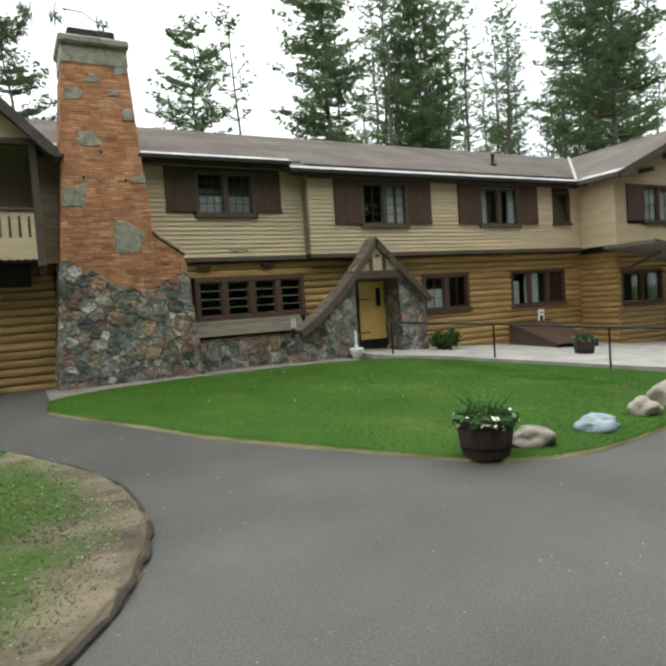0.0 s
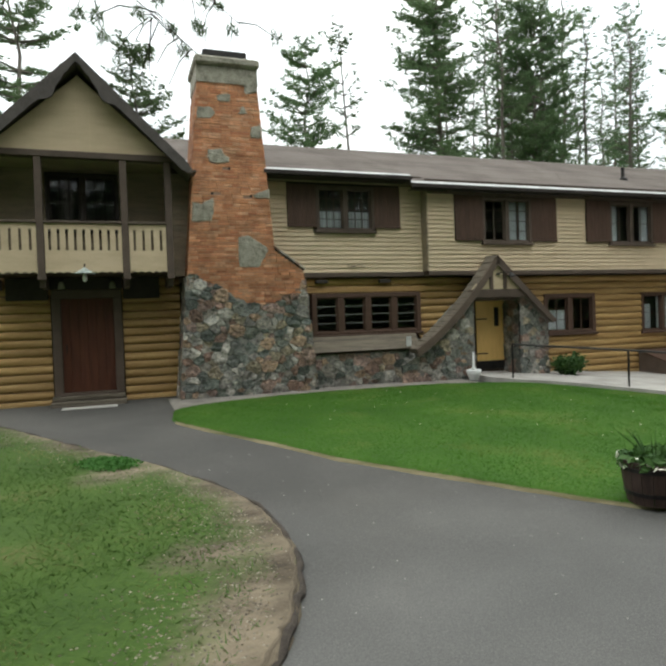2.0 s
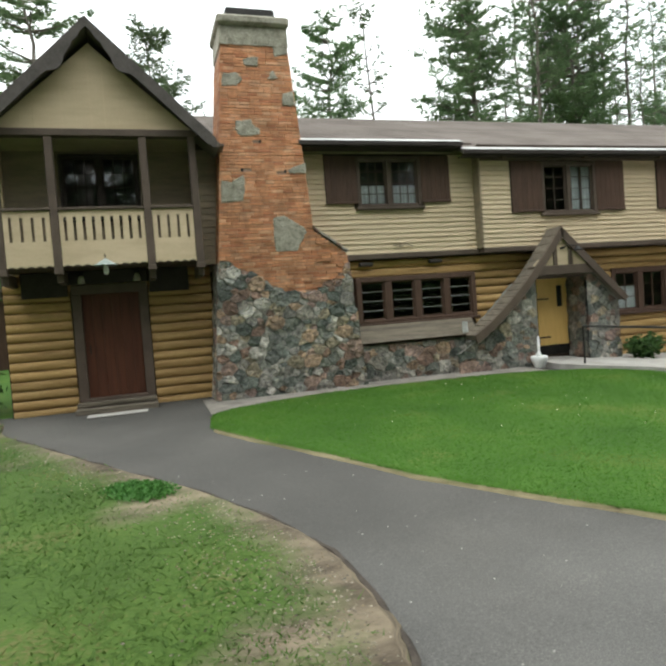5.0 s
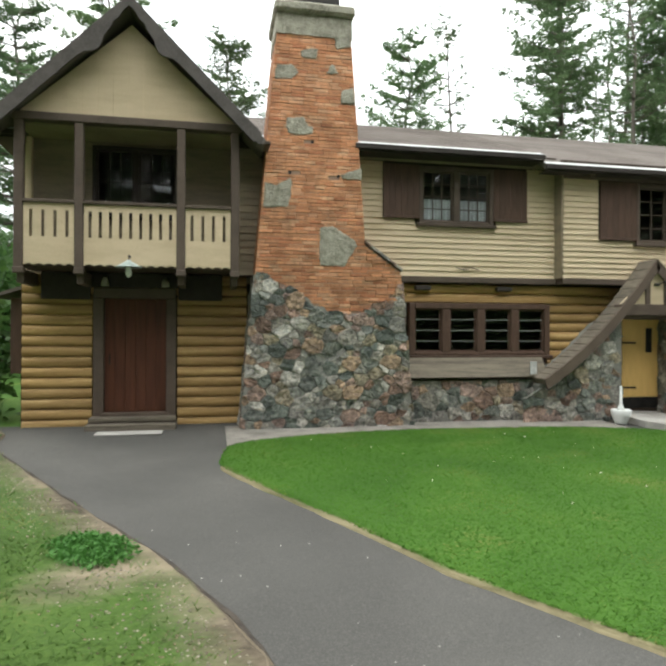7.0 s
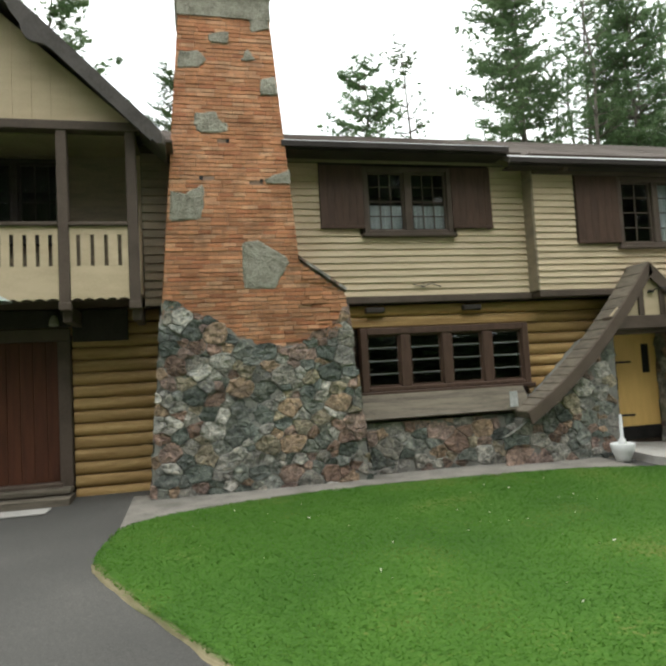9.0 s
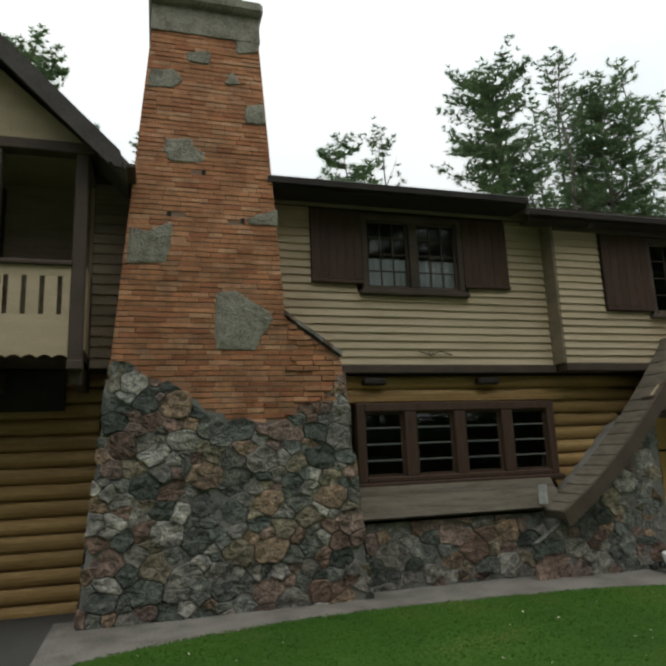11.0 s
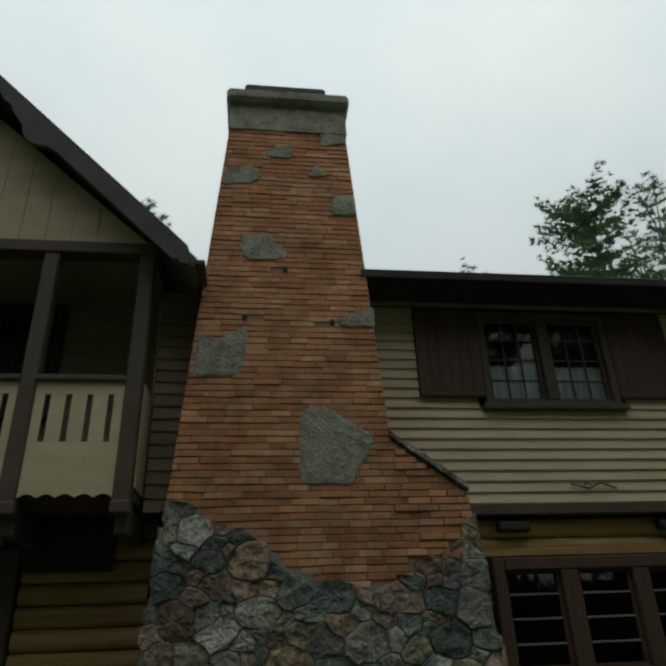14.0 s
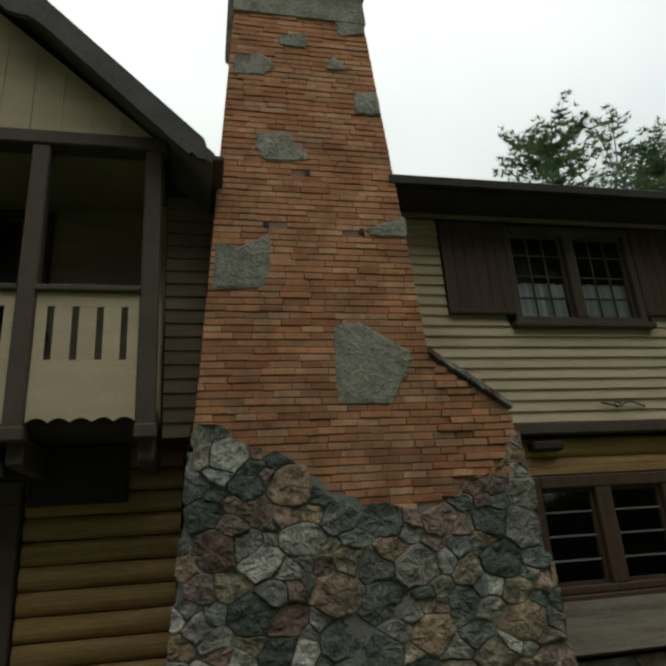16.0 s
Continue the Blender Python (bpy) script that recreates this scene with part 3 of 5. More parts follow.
edge_line = [Vector((p.x, p.y, ground(p.x, p.y) + 0.03)) for p in rounded(VERGE_EDGE)[:66]]
structure("kerb", Mesh().tube([p + Vector((random.uniform(-0.015, 0.015), random.uniform(-0.015, 0.015), random.uniform(-0.02, 0.012))) for p in edge_line], 0.033, 7), SOIL, "dark worn edging along the verge", "kerb")
strip = rounded(LAWN_EDGE)[92:117]
structure("pavement", Mesh().add([(p.x, p.y, ground(p.x, p.y) + 0.03) for p in strip] + [(p.x, 16.2, ground(p.x, 16.2) + 0.03) for p in strip], [(i, i + 1, len(strip) + i + 1, len(strip) + i) for i in range(len(strip) - 1)]), STRIP, "narrow grey concrete strip along the stone plinth", "pavement")


def ramp_z(x, y):
    return ground(x, y) + 0.13


walk_edge = [(9.9, 15.0), (10.2, 14.35), (11.0, 13.5), (11.9, 11.9), (13.1, 9.5), (14.2, 8.2), (22.0, 6.6)]
walk_far = [(10.0, 16.7), (12.4, 16.6), (14.0, 16.6), (16.5, 16.6), (20.0, 16.6), (24.0, 14.6), (30.0, 12.0)]
wp = [(x, y, ramp_z(x, y)) for x, y in walk_edge + walk_far]
wm = Mesh().add(wp + [(x, y, z - 0.3) for x, y, z in wp], [(i, i + 1, 8 + i, 7 + i) for i in range(6)] + [(i, i + 1, 15 + i, 14 + i) for i in range(6)] + [(0, 7, 21, 14)])
structure("pavement_ramp", wm, WALKC, "pale concrete walk and ramp leading to the porch", "pavement")

# ---- lodge: shell and roofs ----
UP1 = [(5.68, 7.32, 4.98, 6.16)]
UP2 = [(10.53, 12.18, 4.68, 5.98), (15.05, 16.78, 4.68, 5.97), (18.42, 19.28, 4.76, 5.9)]
LOW = [(5.47, 8.6, 2.26, 3.34), (10.5, 11.65, 1.05, 3.1), (12.83, 14.75, 2.0, 3.2), (16.62, 19.28, 1.93, 3.17)]
WINGD = [(-0.69, 0.84, 1.1, 3.4)]
WINGB = [(-0.72, 0.87, 4.95, 6.28)]
upper_a = wall_xz("wall_upper_west", 2.1, 8.79, 3.87, 6.5, 16.42, 0.15, UP1, CHINK, "tan clapboard upper wall beside the chimney")
upper_b = wall_xz("wall_upper_middle", 8.79, 20.3, 3.87, 6.4, 16.18, 0.15, UP2, CHINK, "tan clapboard upper wall over the porch")
lower = wall_xz("wall_lower", 5.0, 20.3, 0.1, 3.87, 16.58, 0.15, LOW, CHINK, "honey-coloured log lower wall")
wing_low = wall_xz("wall_gable_lower", -2.0, 2.6, 0.5, 3.8, 16.82, 0.15, WINGD, CHINK, "honey-coloured log wall round the gable door")
# the balcony's shade is put into this wall's darker tan
wing_up = wall_xz("wall_gable_upper", -1.9, 2.6, 3.7, 6.5, 16.78, 0.15, WINGB, TAUPE_AND_SHADE, "tan wall at the back of the balcony, shade in its colour")
structure("wall_back", Mesh().box(-2.0, 28, 24.3, 24.5, 0.2, 7.0), TAN, "tan back wall of the lodge", "wall")
structure("wall_west_end", Mesh().prism([(16.97, 0.4), (24.3, 0.4), (24.3, 6.3), (20.3, 8.1), (16.97, 6.4)], "x", -2.0, -1.85), TAN, "tan end wall of the lodge", "wall")
# floors and an added backdrop wall, with the indoor darkness in their colour
structure("floor_upper", Mesh().box(-1.84, 27.5, 17.0, 24.29, 3.5, 3.7), ROOM, "upper floor inside the lodge, dimness in its colour", "floor")
structure("floor_lower", Mesh().box(-1.84, 27.5, 17.0, 24.29, 0.6, 0.75), ROOM, "ground floor inside the lodge, dimness in its colour", "floor")
structure("wall_inner", Mesh().box(-1.84, 27.5, 18.6, 18.7, 0.76, 6.3), ROOM, "added backdrop wall behind the windows, coloured dim", "wall")
structure("soffit_west", Mesh().box(5.15, 8.79, 16.39, 16.6, 3.78, 3.865), TRIM, "brown underside of the overhanging storey", "trim")
structure("soffit_middle", Mesh().box(8.8, 20.2, 16.15, 16.6, 3.78, 3.865), TRIM, "brown underside of the overhanging storey", "trim")
structure("trim_band_west", Mesh().cbox(5.16, 8.76, 16.34, 16.385, 3.76, 3.88), TRIM, "brown band under the clapboards", "trim")
structure("trim_band_middle", Mesh().cbox(8.77, 19.75, 16.1, 16.145, 3.76, 3.88), TRIM, "brown band under the clapboards", "trim")
# shaded side of the step, its shade given as a browner tan
structure("trim_corner", Mesh().cbox(8.75, 8.80, 16.12, 16.42, 3.88, 6.2), TAUPE_AND_SHADE, "corner return where the wall steps forward, tan darkened for shade", "trim")
# frieze bands: their brown stands for eave shade on the tan wall
structure("trim_frieze_west", Mesh().cbox(4.3, 8.74, 16.36, 16.41, 6.22, 6.42), TAUPE_AND_SHADE, "board band under the eaves, brown for the shade there", "trim")
structure("trim_frieze_middle", Mesh().cbox(8.81, 19.7, 16.1, 16.17, 6.0, 6.22), TRIM, "board band under the eaves, brown for the shade there", "trim")
SLOPE = 0.47
RIDGE = (20.3, 8.28)


def roof_z(y):
    return RIDGE[1] - SLOPE * abs(y - RIDGE[0])


def roof_slab(name, x0, x1, y0, label, slope=SLOPE):
    def roof_z(y):
        return RIDGE[1] - slope * abs(y - RIDGE[0])

    prof = [(y0, roof_z(y0)), RIDGE, (24.9, roof_z(24.9)), (24.9, roof_z(24.9) - 0.08), (RIDGE[0], RIDGE[1] - 0.1), (y0, roof_z(y0) - 0.08)]
    ob = structure(name, Mesh().prism(prof, "x", x0, x1), SHINGLE, label, "roof")
    part("drip_edge", Mesh().prism([(y0 - 0.02, roof_z(y0) + 0.012), (y0 + 0.22, roof_z(y0 + 0.22) + 0.018), (y0 + 0.22, roof_z(y0 + 0.22) + 0.026), (y0 - 0.02, roof_z(y0) + 0.02)], "x", x0, x1), EAVE, ob, "white metal edge flashing")
    part("fascia", Mesh().box(x0, x1, y0 - 0.03, y0 - 0.001, roof_z(y0) - 0.08, roof_z(y0) + 0.01), FASCIA_SHADED, ob)
    part("fascia", Mesh().box(x0, x1, y0 + 0.03, y0 + 0.06, roof_z(y0) - 0.12, roof_z(y0) - 0.075), FASCIA_SHADED, ob)
    # courses of shingles
    y = y0
    k = 0
    while y < RIDGE[0] - 0.1:
        e = min(y + 0.16, RIDGE[0])
        part("shingle", Mesh().add([(x0, y, roof_z(y) + 0.012), (x1, y, roof_z(y) + 0.012), (x1, e, roof_z(e) + 0.004), (x0, e, roof_z(e) + 0.004), (x0, y, roof_z(y)), (x1, y, roof_z(y))], [(0, 1, 2, 3), (4, 5, 1, 0)]), SHINGLE, ob)
        y, k = e, k + 1
    return ob


roof_slab("roof_west_end", -2.4, -1.9, 16.0, "weathered brown shingle roof at the west end")
roof_slab("roof_rear", -1.9, 2.2, 17.3, "weathered brown shingle roof behind the gable")
roof_slab("roof_chimney_saddle", 2.2, 4.22, 16.9, "weathered brown shingle roof at the back of the chimney")
roof_slab("roof_west", 4.22, 8.2, 15.84, "weathered brown shingle roof beside the chimney", 0.432)
roof_slab("roof_middle", 8.2, 24.0, 15.8, "weathered brown shingle roof over the middle wing")
# eave boarding, with the shade under the roof edge painted in
structure("soffit_eave_middle", Mesh().box(8.25, 19.7, 15.86, 16.17, 6.06, 6.08), FASCIA_SHADED, "boarding under the eaves, near black for the shade", "trim")
structure("soffit_eave_west", Mesh().box(4.2, 8.2, 15.92, 16.42, 6.265, 6.285), FASCIA_SHADED, "boarding under the eaves, near black for the shade", "trim")
for k in range(5):
    x = 9.3 + 2.4 * k
    structure("trim_rafter_end", Mesh().prism([(15.85, roof_z(15.85) - 0.085), (16.2, roof_z(16.2) - 0.085), (16.2, roof_z(16.2) - 0.27), (15.92, roof_z(15.92) - 0.22)], "x", x, x + 0.09), TRIM, "brown rafter end under the eaves", "trim")
vent = thing("vent_pipe", "short dark vent pipe on the shingle roof", "vent", at=(17.3, 17.8, roof_z(17.8)))
part("pipe", Mesh().lathe([(0.06, -0.05), (0.06, 0.35), (0.075, 0.36), (0.075, 0.4)], sides=12), DARKMETAL, vent)
part("flashing", Mesh().lathe([(0.16, -0.06), (0.15, 0.03), (0.07, 0.08)], sides=12), DARKMETAL, vent)

# ---- east wing ----
wing_x, wing_y = 19.85, 14.75
EUP = [(21.3, 23.1, 4.6, 5.92)]
ELOW = [(20.3, 22.6, 1.75, 2.95)]
east_up = wall_xz("wall_east_upper", wing_x, 27.5, 3.82, 6.2, wing_y, 0.15, EUP, CHINK, "tan clapboard front of the east wing")
east_side = structure("wall_east_side", Mesh().box(wing_x, wing_x + 0.15, wing_y + 0.15, 16.17, 3.82, 6.3), CHINK, "tan clapboard side of the east wing", "wall")
east_low = wall_xz("wall_east_lower", 20.2, 27.5, 0.0, 3.82, 15.0, 0.15, ELOW, CHINK, "honey-coloured log front of the east wing")
east_lowside = structure("wall_east_lower_side", Mesh().box(20.2, 20.35, 15.15, 16.57, 0.0, 3.82), CHINK, "honey-coloured log side of the east wing", "wall")
peak_x, peak_z = 24.3, 8.28
structure("wall_east_gable", Mesh().prism([(wing_x, 6.2), (27.5, 6.2), (27.5, 6.3), (peak_x, 8.05), (wing_x, 6.25)], "y", wing_y, wing_y + 0.15), TAN, "tan gable of the east wing", "wall")
structure("wall_east_end", Mesh().box(27.5, 27.65, 14.9, 24.5, 0, 7), TAN, "tan end wall of the east wing", "wall")
es = (peak_z - 6.18) / (peak_x - 19.3)
er = Mesh()
er.add([(19.3, 14.15, 6.18), (peak_x, 14.15, peak_z), (peak_x, 20.3, peak_z), (19.3, 15.8, 6.18), (19.3, 14.15, 6.05), (peak_x, 14.15, peak_z - 0.14), (peak_x, 20.3, peak_z - 0.14), (19.3, 15.8, 6.05)], [(0, 1, 2, 3), (4, 7, 6, 5), (0, 4, 5, 1), (0, 3, 7, 4)])
er.add([(peak_x, 14.15, peak_z), (29.3, 14.15, 6.18), (29.3, 24, 6.18), (peak_x, 24, peak_z)], [(0, 1, 2, 3)])
east_roof = structure("roof_east", er, SHINGLE, "weathered brown shingle roof of the east wing", "roof")
part("drip_edge", Mesh().prism([(19.26, 6.175), (19.6, 6.32), (19.6, 6.33), (19.26, 6.185)], "y", 14.12, 15.75), EAVE, east_roof, "white metal drip edge")
part("valley_flashing", Mesh().tube([(19.32, 15.82, 6.2), (24.2, 20.25, 8.3)], 0.06, 6), EAVE, east_roof, "white metal valley flashing")
part("bargeboard", Mesh().prism([(19.25, 6.17), (peak_x, peak_z), (peak_x, peak_z - 0.3), (19.35, 5.98)], "y", 14.08, 14.14), TRIM, east_roof)
for k, (x, z) in enumerate(((21.2, 6.75), (22.6, 7.35))):
    part("purlin_end", Mesh().cbox(x, x + 0.14, 14.2, 14.75, z - 0.45, z - 0.3), TRIM, east_roof)
hood = thing("entry_hood", "low brown shingled hood over the east entry", "canopy", at=(19.9, 15.0, 3.4))
part("roof_panel", Mesh().prism([(-0.4, 0.42), (4.6, -0.35), (4.6, -0.48), (-0.4, 0.3)], "y", -1.9, 0), SHINGLE, hood)
part("fascia", Mesh().prism([(-0.42, 0.44), (4.6, -0.33), (4.6, -0.52), (-0.42, 0.26)], "y", -1.96, -1.905), TRIM, hood)
part("bracket", Mesh().tube([(0.5, -0.02, -0.5), (0.5, -1.5, 0.05)], 0.05, 6), TRIM, hood)

clapboards(upper_a, 4.2, 8.75, 3.89, 6.2, 16.42, [(4.92, 8.1, 5.05, 6.3), *[(5.6, 7.4, 4.9, 6.3)]])
clapboards(upper_b, 8.81, 19.84, 3.89, 6.05, 16.18, [(a - 0.89 * (b - a > 1), b + 0.89 * (b - a > 1), c, d + 0.2) for a, b, c, d in UP2])
clapboards(east_up, wing_x, 24.2, 3.84, 6.2, wing_y, [(20.45, 23.95, 4.55, 6.0)])
for k in range(17):
    z = 3.84 + 0.135 * k
    part("board", Mesh().prism([(wing_x - 0.032, z), (wing_x - 0.006, z + 0.145), (wing_x, z + 0.145), (wing_x, z)], "y", wing_y, 16.16), TAN, east_side)

logs(lower, 5.0, 20.2, 0.35, 3.78, 16.58, [(5.3, 8.66, 0.0, 3.35), (8.66, 9.9, 0.0, 1.8), (9.9, 12.3, 0.0, 3.15), *[(a, b, c, d) for a, b, c, d in LOW]])
logs(east_low, 20.2, 24.5, 0.05, 3.8, 15.0, ELOW)
for k in range(18):
    z = 0.05 + 0.2 * k
    arc = [(20.2 - 0.085 * math.sin(math.pi * i / 7) ** 0.75, z + 0.2 * (0.5 - 0.5 * math.cos(math.pi * i / 7))) for i in range(8)]
    part("log", Mesh().prism(arc + [(20.22, z + 0.2), (20.22, z)], "y", 14.95, 16.55), LOG, east_lowside)
logs(wing_low, -1.97, 2.2, 0.84, 3.7, 16.82, [(-0.72, 0.86, 0.0, 3.5)])

# ---- windows ----
window("window_1", 5.68, 7.32, 4.98, 6.16, 16.4, 2, 4, 3, "brown double sash window with plank shutters", 0.76, 0.08, trim=TRIM)
window("window_2", 10.53, 12.18, 4.68, 5.98, 16.16, 2, 4, 2, "brown double sash window with plank shutters, white curtain", 0.88, 0.04, trim=TRIM)
window("window_3", 15.05, 16.78, 4.68, 5.97, 16.16, 2, 2, 2, "brown double sash window with plank shutters and drawn-back curtains", 0.88, 0.04, trim=TRIM)
window("window_4", 18.42, 19.28, 4.76, 5.9, 16.16, 1, 2, 1, "small brown single window under the eaves")
window("window_5", 5.47, 8.6, 2.26, 3.34, 16.36, 4, 4, 1, "row of four brown leaded casements over the plinth", casing=0.12, material=LEADBAR)
window("window_6", 12.83, 14.75, 2.0, 3.2, 16.52, 2, 3, 2, "brown pair of casements with white curtains", casing=0.13)
window("window_7", 16.62, 19.28, 1.93, 3.17, 16.52, 3, 2, 1, "wide brown triple window with pale curtains")
window("window_8", 20.3, 22.6, 1.75, 2.95, 14.95, 2, 1, 1, "dark window of the east wing in shade")
window("window_9", 21.3, 23.1, 4.6, 5.92, 14.72, 2, 2, 2, "brown double sash window with plank shutters, white curtain", 0.85, 0.04)
window("window_10", -0.72, 0.87, 4.95, 6.28, 16.74, 2, 2, 3, "dark double window at the back of the balcony", casing=0.07, trim=FASCIA_SHADED)
for x0, x1, z0, z1, y in ((11.42, 11.75, 4.73, 5.92, 16.26), (11.85, 12.1, 4.73, 5.92, 16.26), (15.12, 15.45, 4.73, 5.92, 16.26), (16.35, 16.7, 4.73, 5.92, 16.26), (5.76, 6.42, 5.03, 5.5, 16.5), (6.58, 7.24, 5.03, 5.5, 16.5), (12.95, 13.7, 2.07, 2.7, 16.62), (16.72, 17.1, 1.98, 2.8, 16.62), (17.35, 18.0, 1.98, 3.1, 16.62), (21.4, 22.1, 4.65, 5.85, 14.82), (22.3, 23.0, 4.65, 5.85, 14.82)):
    curtain(x0, x1, z0, z1, y, "pale cloth curtain hanging in folds behind the glass")
apron = thing("shingle_skirt", "weathered shingled skirt under the row of casements", "skirt roof", at=(5.36, 0, 0))
part("backing", Mesh().prism([(16.3, 2.22), (16.02, 1.86), (16.02, 1.8), (16.4, 1.78), (16.4, 2.22)], "x", 0.0, 3.0), TRIM, apron)
for k in range(6):
    a, b = k / 6, (k + 1) / 6
    y0_, z0_, y1_, z1_ = 15.985 + 0.29 * a, 1.83 + 0.39 * a, 15.99 + 0.29 * b, 1.85 + 0.39 * b
    part("shingle", Mesh().prism([(y0_ - 0.012, z0_), (y1_, z1_), (y1_ + 0.02, z1_ - 0.01), (y0_ + 0.02, z0_ - 0.01)], "x", -0.02, 3.02), WEATHER, apron)
part("end_flashing", Mesh().box(2.58, 2.72, 15.93, 15.945, 1.88, 2.14), EAVE, apron, "pale metal end flashing")
structure("trim_eave_beam", Mesh().cbox(5.2, 8.9, 16.46, 16.5, 3.36, 3.44), LOG, "log beam over the casements", "trim")

for x in (5.62, 7.42):
    structure("trim_beam_end", Mesh().cbox(x, x + 0.34, 16.36, 16.5, 3.6, 3.7, 0.02), FASCIA_SHADED, "dark beam end under the overhang", "trim")
scroll = thing("wall_scroll", "small worn iron scroll on the clapboards", "ornament", at=(6.75, 16.37, 4.05))
part("arm", Mesh().tube([(-0.26, 0, 0.03), (-0.15, -0.01, 0.0), (-0.05, -0.02, -0.02), (0.02, -0.02, 0.02), (0.1, -0.01, 0.03), (0.26, 0, -0.02)], 0.009, 6), DARKMETAL, scroll)
part("curl", Mesh().tube([(-0.08 + 0.04 * math.cos(a), -0.015, -0.0 + 0.03 * math.sin(a)) for a in (0, 0.8, 1.6, 2.4, 3.2, 4, 4.8)], 0.007, 6), DARKMETAL, scroll)
bay = thing("side_hood", "dark brown shingled hood and shutter on the west end", "hood", at=(-2.0, 17.5, 0))
part("roof_panel", Mesh().prism([(-0.55, 3.42), (0.02, 3.62), (0.02, 3.55), (-0.55, 3.36)], "y", -0.5, 0.7), SHINGLE, bay)
part("shutter", Mesh().cbox(-0.3, -0.02, -0.3, 0.5, 1.9, 3.36), SHUT, bay)

# ---- gable wing with balcony ----
gable = thing("balcony", "tan and brown timber balcony over the gable door", "balcony", at=(0, 0, 0))
PY0, PY1 = 15.68, 15.83
for x in (-1.74, -0.76, 0.97, 1.93):
    post = part("post", Mesh().cbox(x - 0.075, x + 0.075, PY0, PY1, 3.75, 6.36), TRIM, gable)
    part("post_foot", Mesh().cbox(x - 0.085, x + 0.085, PY0 - 0.012, PY1 + 0.01, 3.72, 3.83), TRIM, post)
    part("bracket", Mesh().cbox(x - 0.06, x + 0.06, PY1, 16.74, 3.56, 3.8), TRIM, gable)
part("beam", Mesh().cbox(-1.85, 2.05, PY0 - 0.02, PY1 + 0.02, 6.36, 6.5), TRIM, gable)
# ceiling colour carries the shade inside the balcony
part("ceiling", Mesh().box(-1.8, 2.0, PY1 + 0.025, 16.74, 6.345, 6.375), TAUPE_AND_SHADE, gable, "boarded ceiling, balcony shade in its colour")
part("deck", Mesh().box(-1.8, 2.0, PY1 + 0.002, 16.74, 3.86, 3.96), TRIM, gable, "dark brown boarded deck")
for a, b, n in ((-1.66, -0.84, 4), (-0.68, 0.89, 9), (1.05, 1.85, 4)):
    m, w = Mesh(), 0.056
    sc = 9 if n > 5 else 5
    low = []
    for k in range(sc * 6 + 1):
        t = k / (sc * 6)
        low.append((a + (b - a) * t, 3.86 + 0.035 * abs(math.sin(math.pi * t * sc))))
    panel = part("panel", m.prism(low + [(b, 4.36), (a, 4.36)], "y", PY0 + 0.03, PY0 + 0.055), TAN, gable, "tan board panel with a scalloped edge")
    edges = [a] + [a + (b - a) * (k + 0.6) / (n + 0.2) for k in range(n)] + [b]
    for k in range(n + 1):
        s = edges[k] + (w / 2 if k else 0)
        e = edges[k + 1] - (w / 2 if k < n else 0)
        part("picket", Mesh().box(s, e, PY0 + 0.03, PY0 + 0.055, 4.361, 4.82), TAN, panel)
    part("top_board", Mesh().box(a, b, PY0 + 0.03, PY0 + 0.055, 4.821, 4.94), TAN, panel)
    part("handrail", Mesh().cbox(a - 0.01, b + 0.01, PY0 - 0.02, PY1 - 0.01, 4.942, 5.0), TRIM, gable)
for x in (-1.82, 1.99):
    part("cheek", Mesh().box(x - 0.02, x + 0.02, PY1 + 0.003, 16.74, 3.97, 4.98), TAN, gable, "tan boarded side of the balcony")
    part("half_post", Mesh().cbox(x - 0.05, x + 0.05, 16.6, 16.735, 4.985, 6.34), TAN, gable)
# near-black boards added to give the deep shadow under the balcony
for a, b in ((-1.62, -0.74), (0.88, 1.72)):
    part("back_panel", Mesh().cbox(a, b, 16.66, 16.72, 3.33, 3.84), FASCIA_SHADED, gable, "added near-black panel for the shade behind the brackets")
part("door_head", Mesh().cbox(-0.73, 0.87, 16.6, 16.67, 3.562, 3.84), FASCIA_SHADED, gable, "near-black board for the shade over the door")
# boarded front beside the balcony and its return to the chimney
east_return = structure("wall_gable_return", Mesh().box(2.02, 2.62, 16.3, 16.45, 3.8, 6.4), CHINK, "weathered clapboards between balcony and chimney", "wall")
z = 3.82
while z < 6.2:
    part("board", Mesh().prism([(16.268, z), (16.294, z + 0.145), (16.3, z + 0.145), (16.3, z)], "x", 2.03, 2.6), TAUPE_AND_SHADE, east_return)
    z += 0.135
GX, GZ, GY = 0.11, 8.5, 15.4
GH, GE = 2.36, 6.17
gm = Mesh().prism([(-1.75, 6.5), (1.95, 6.5), (GX, 8.16)], "y", PY0 + 0.04, PY0 + 0.1)
gable_wall = structure("wall_gable", gm, TAN, "tan board gable above the balcony", "wall")
for k in range(13):
    x = -1.5 + 0.26 * k
    top = 8.1 - abs(x - GX) * 0.9
    if top > 6.6:
        part("batten", Mesh().box(x - 0.006, x + 0.006, PY0 + 0.03, PY0 + 0.041, 6.5, top), TAN, gable_wall)
rm = Mesh()
gs = (GZ - GE) / GH
for s in (-1, 1):
    pr = [(GX, GZ), (GX + s * GH, GE), (GX + s * (GH - 0.03), GE - 0.1), (GX, GZ - 0.15)]
    rm.prism(pr, "y", GY + 0.005, 20.2)
gable_roof = structure("roof_gable", rm, SHINGLE, "steep brown shingle roof over the balcony gable", "roof")
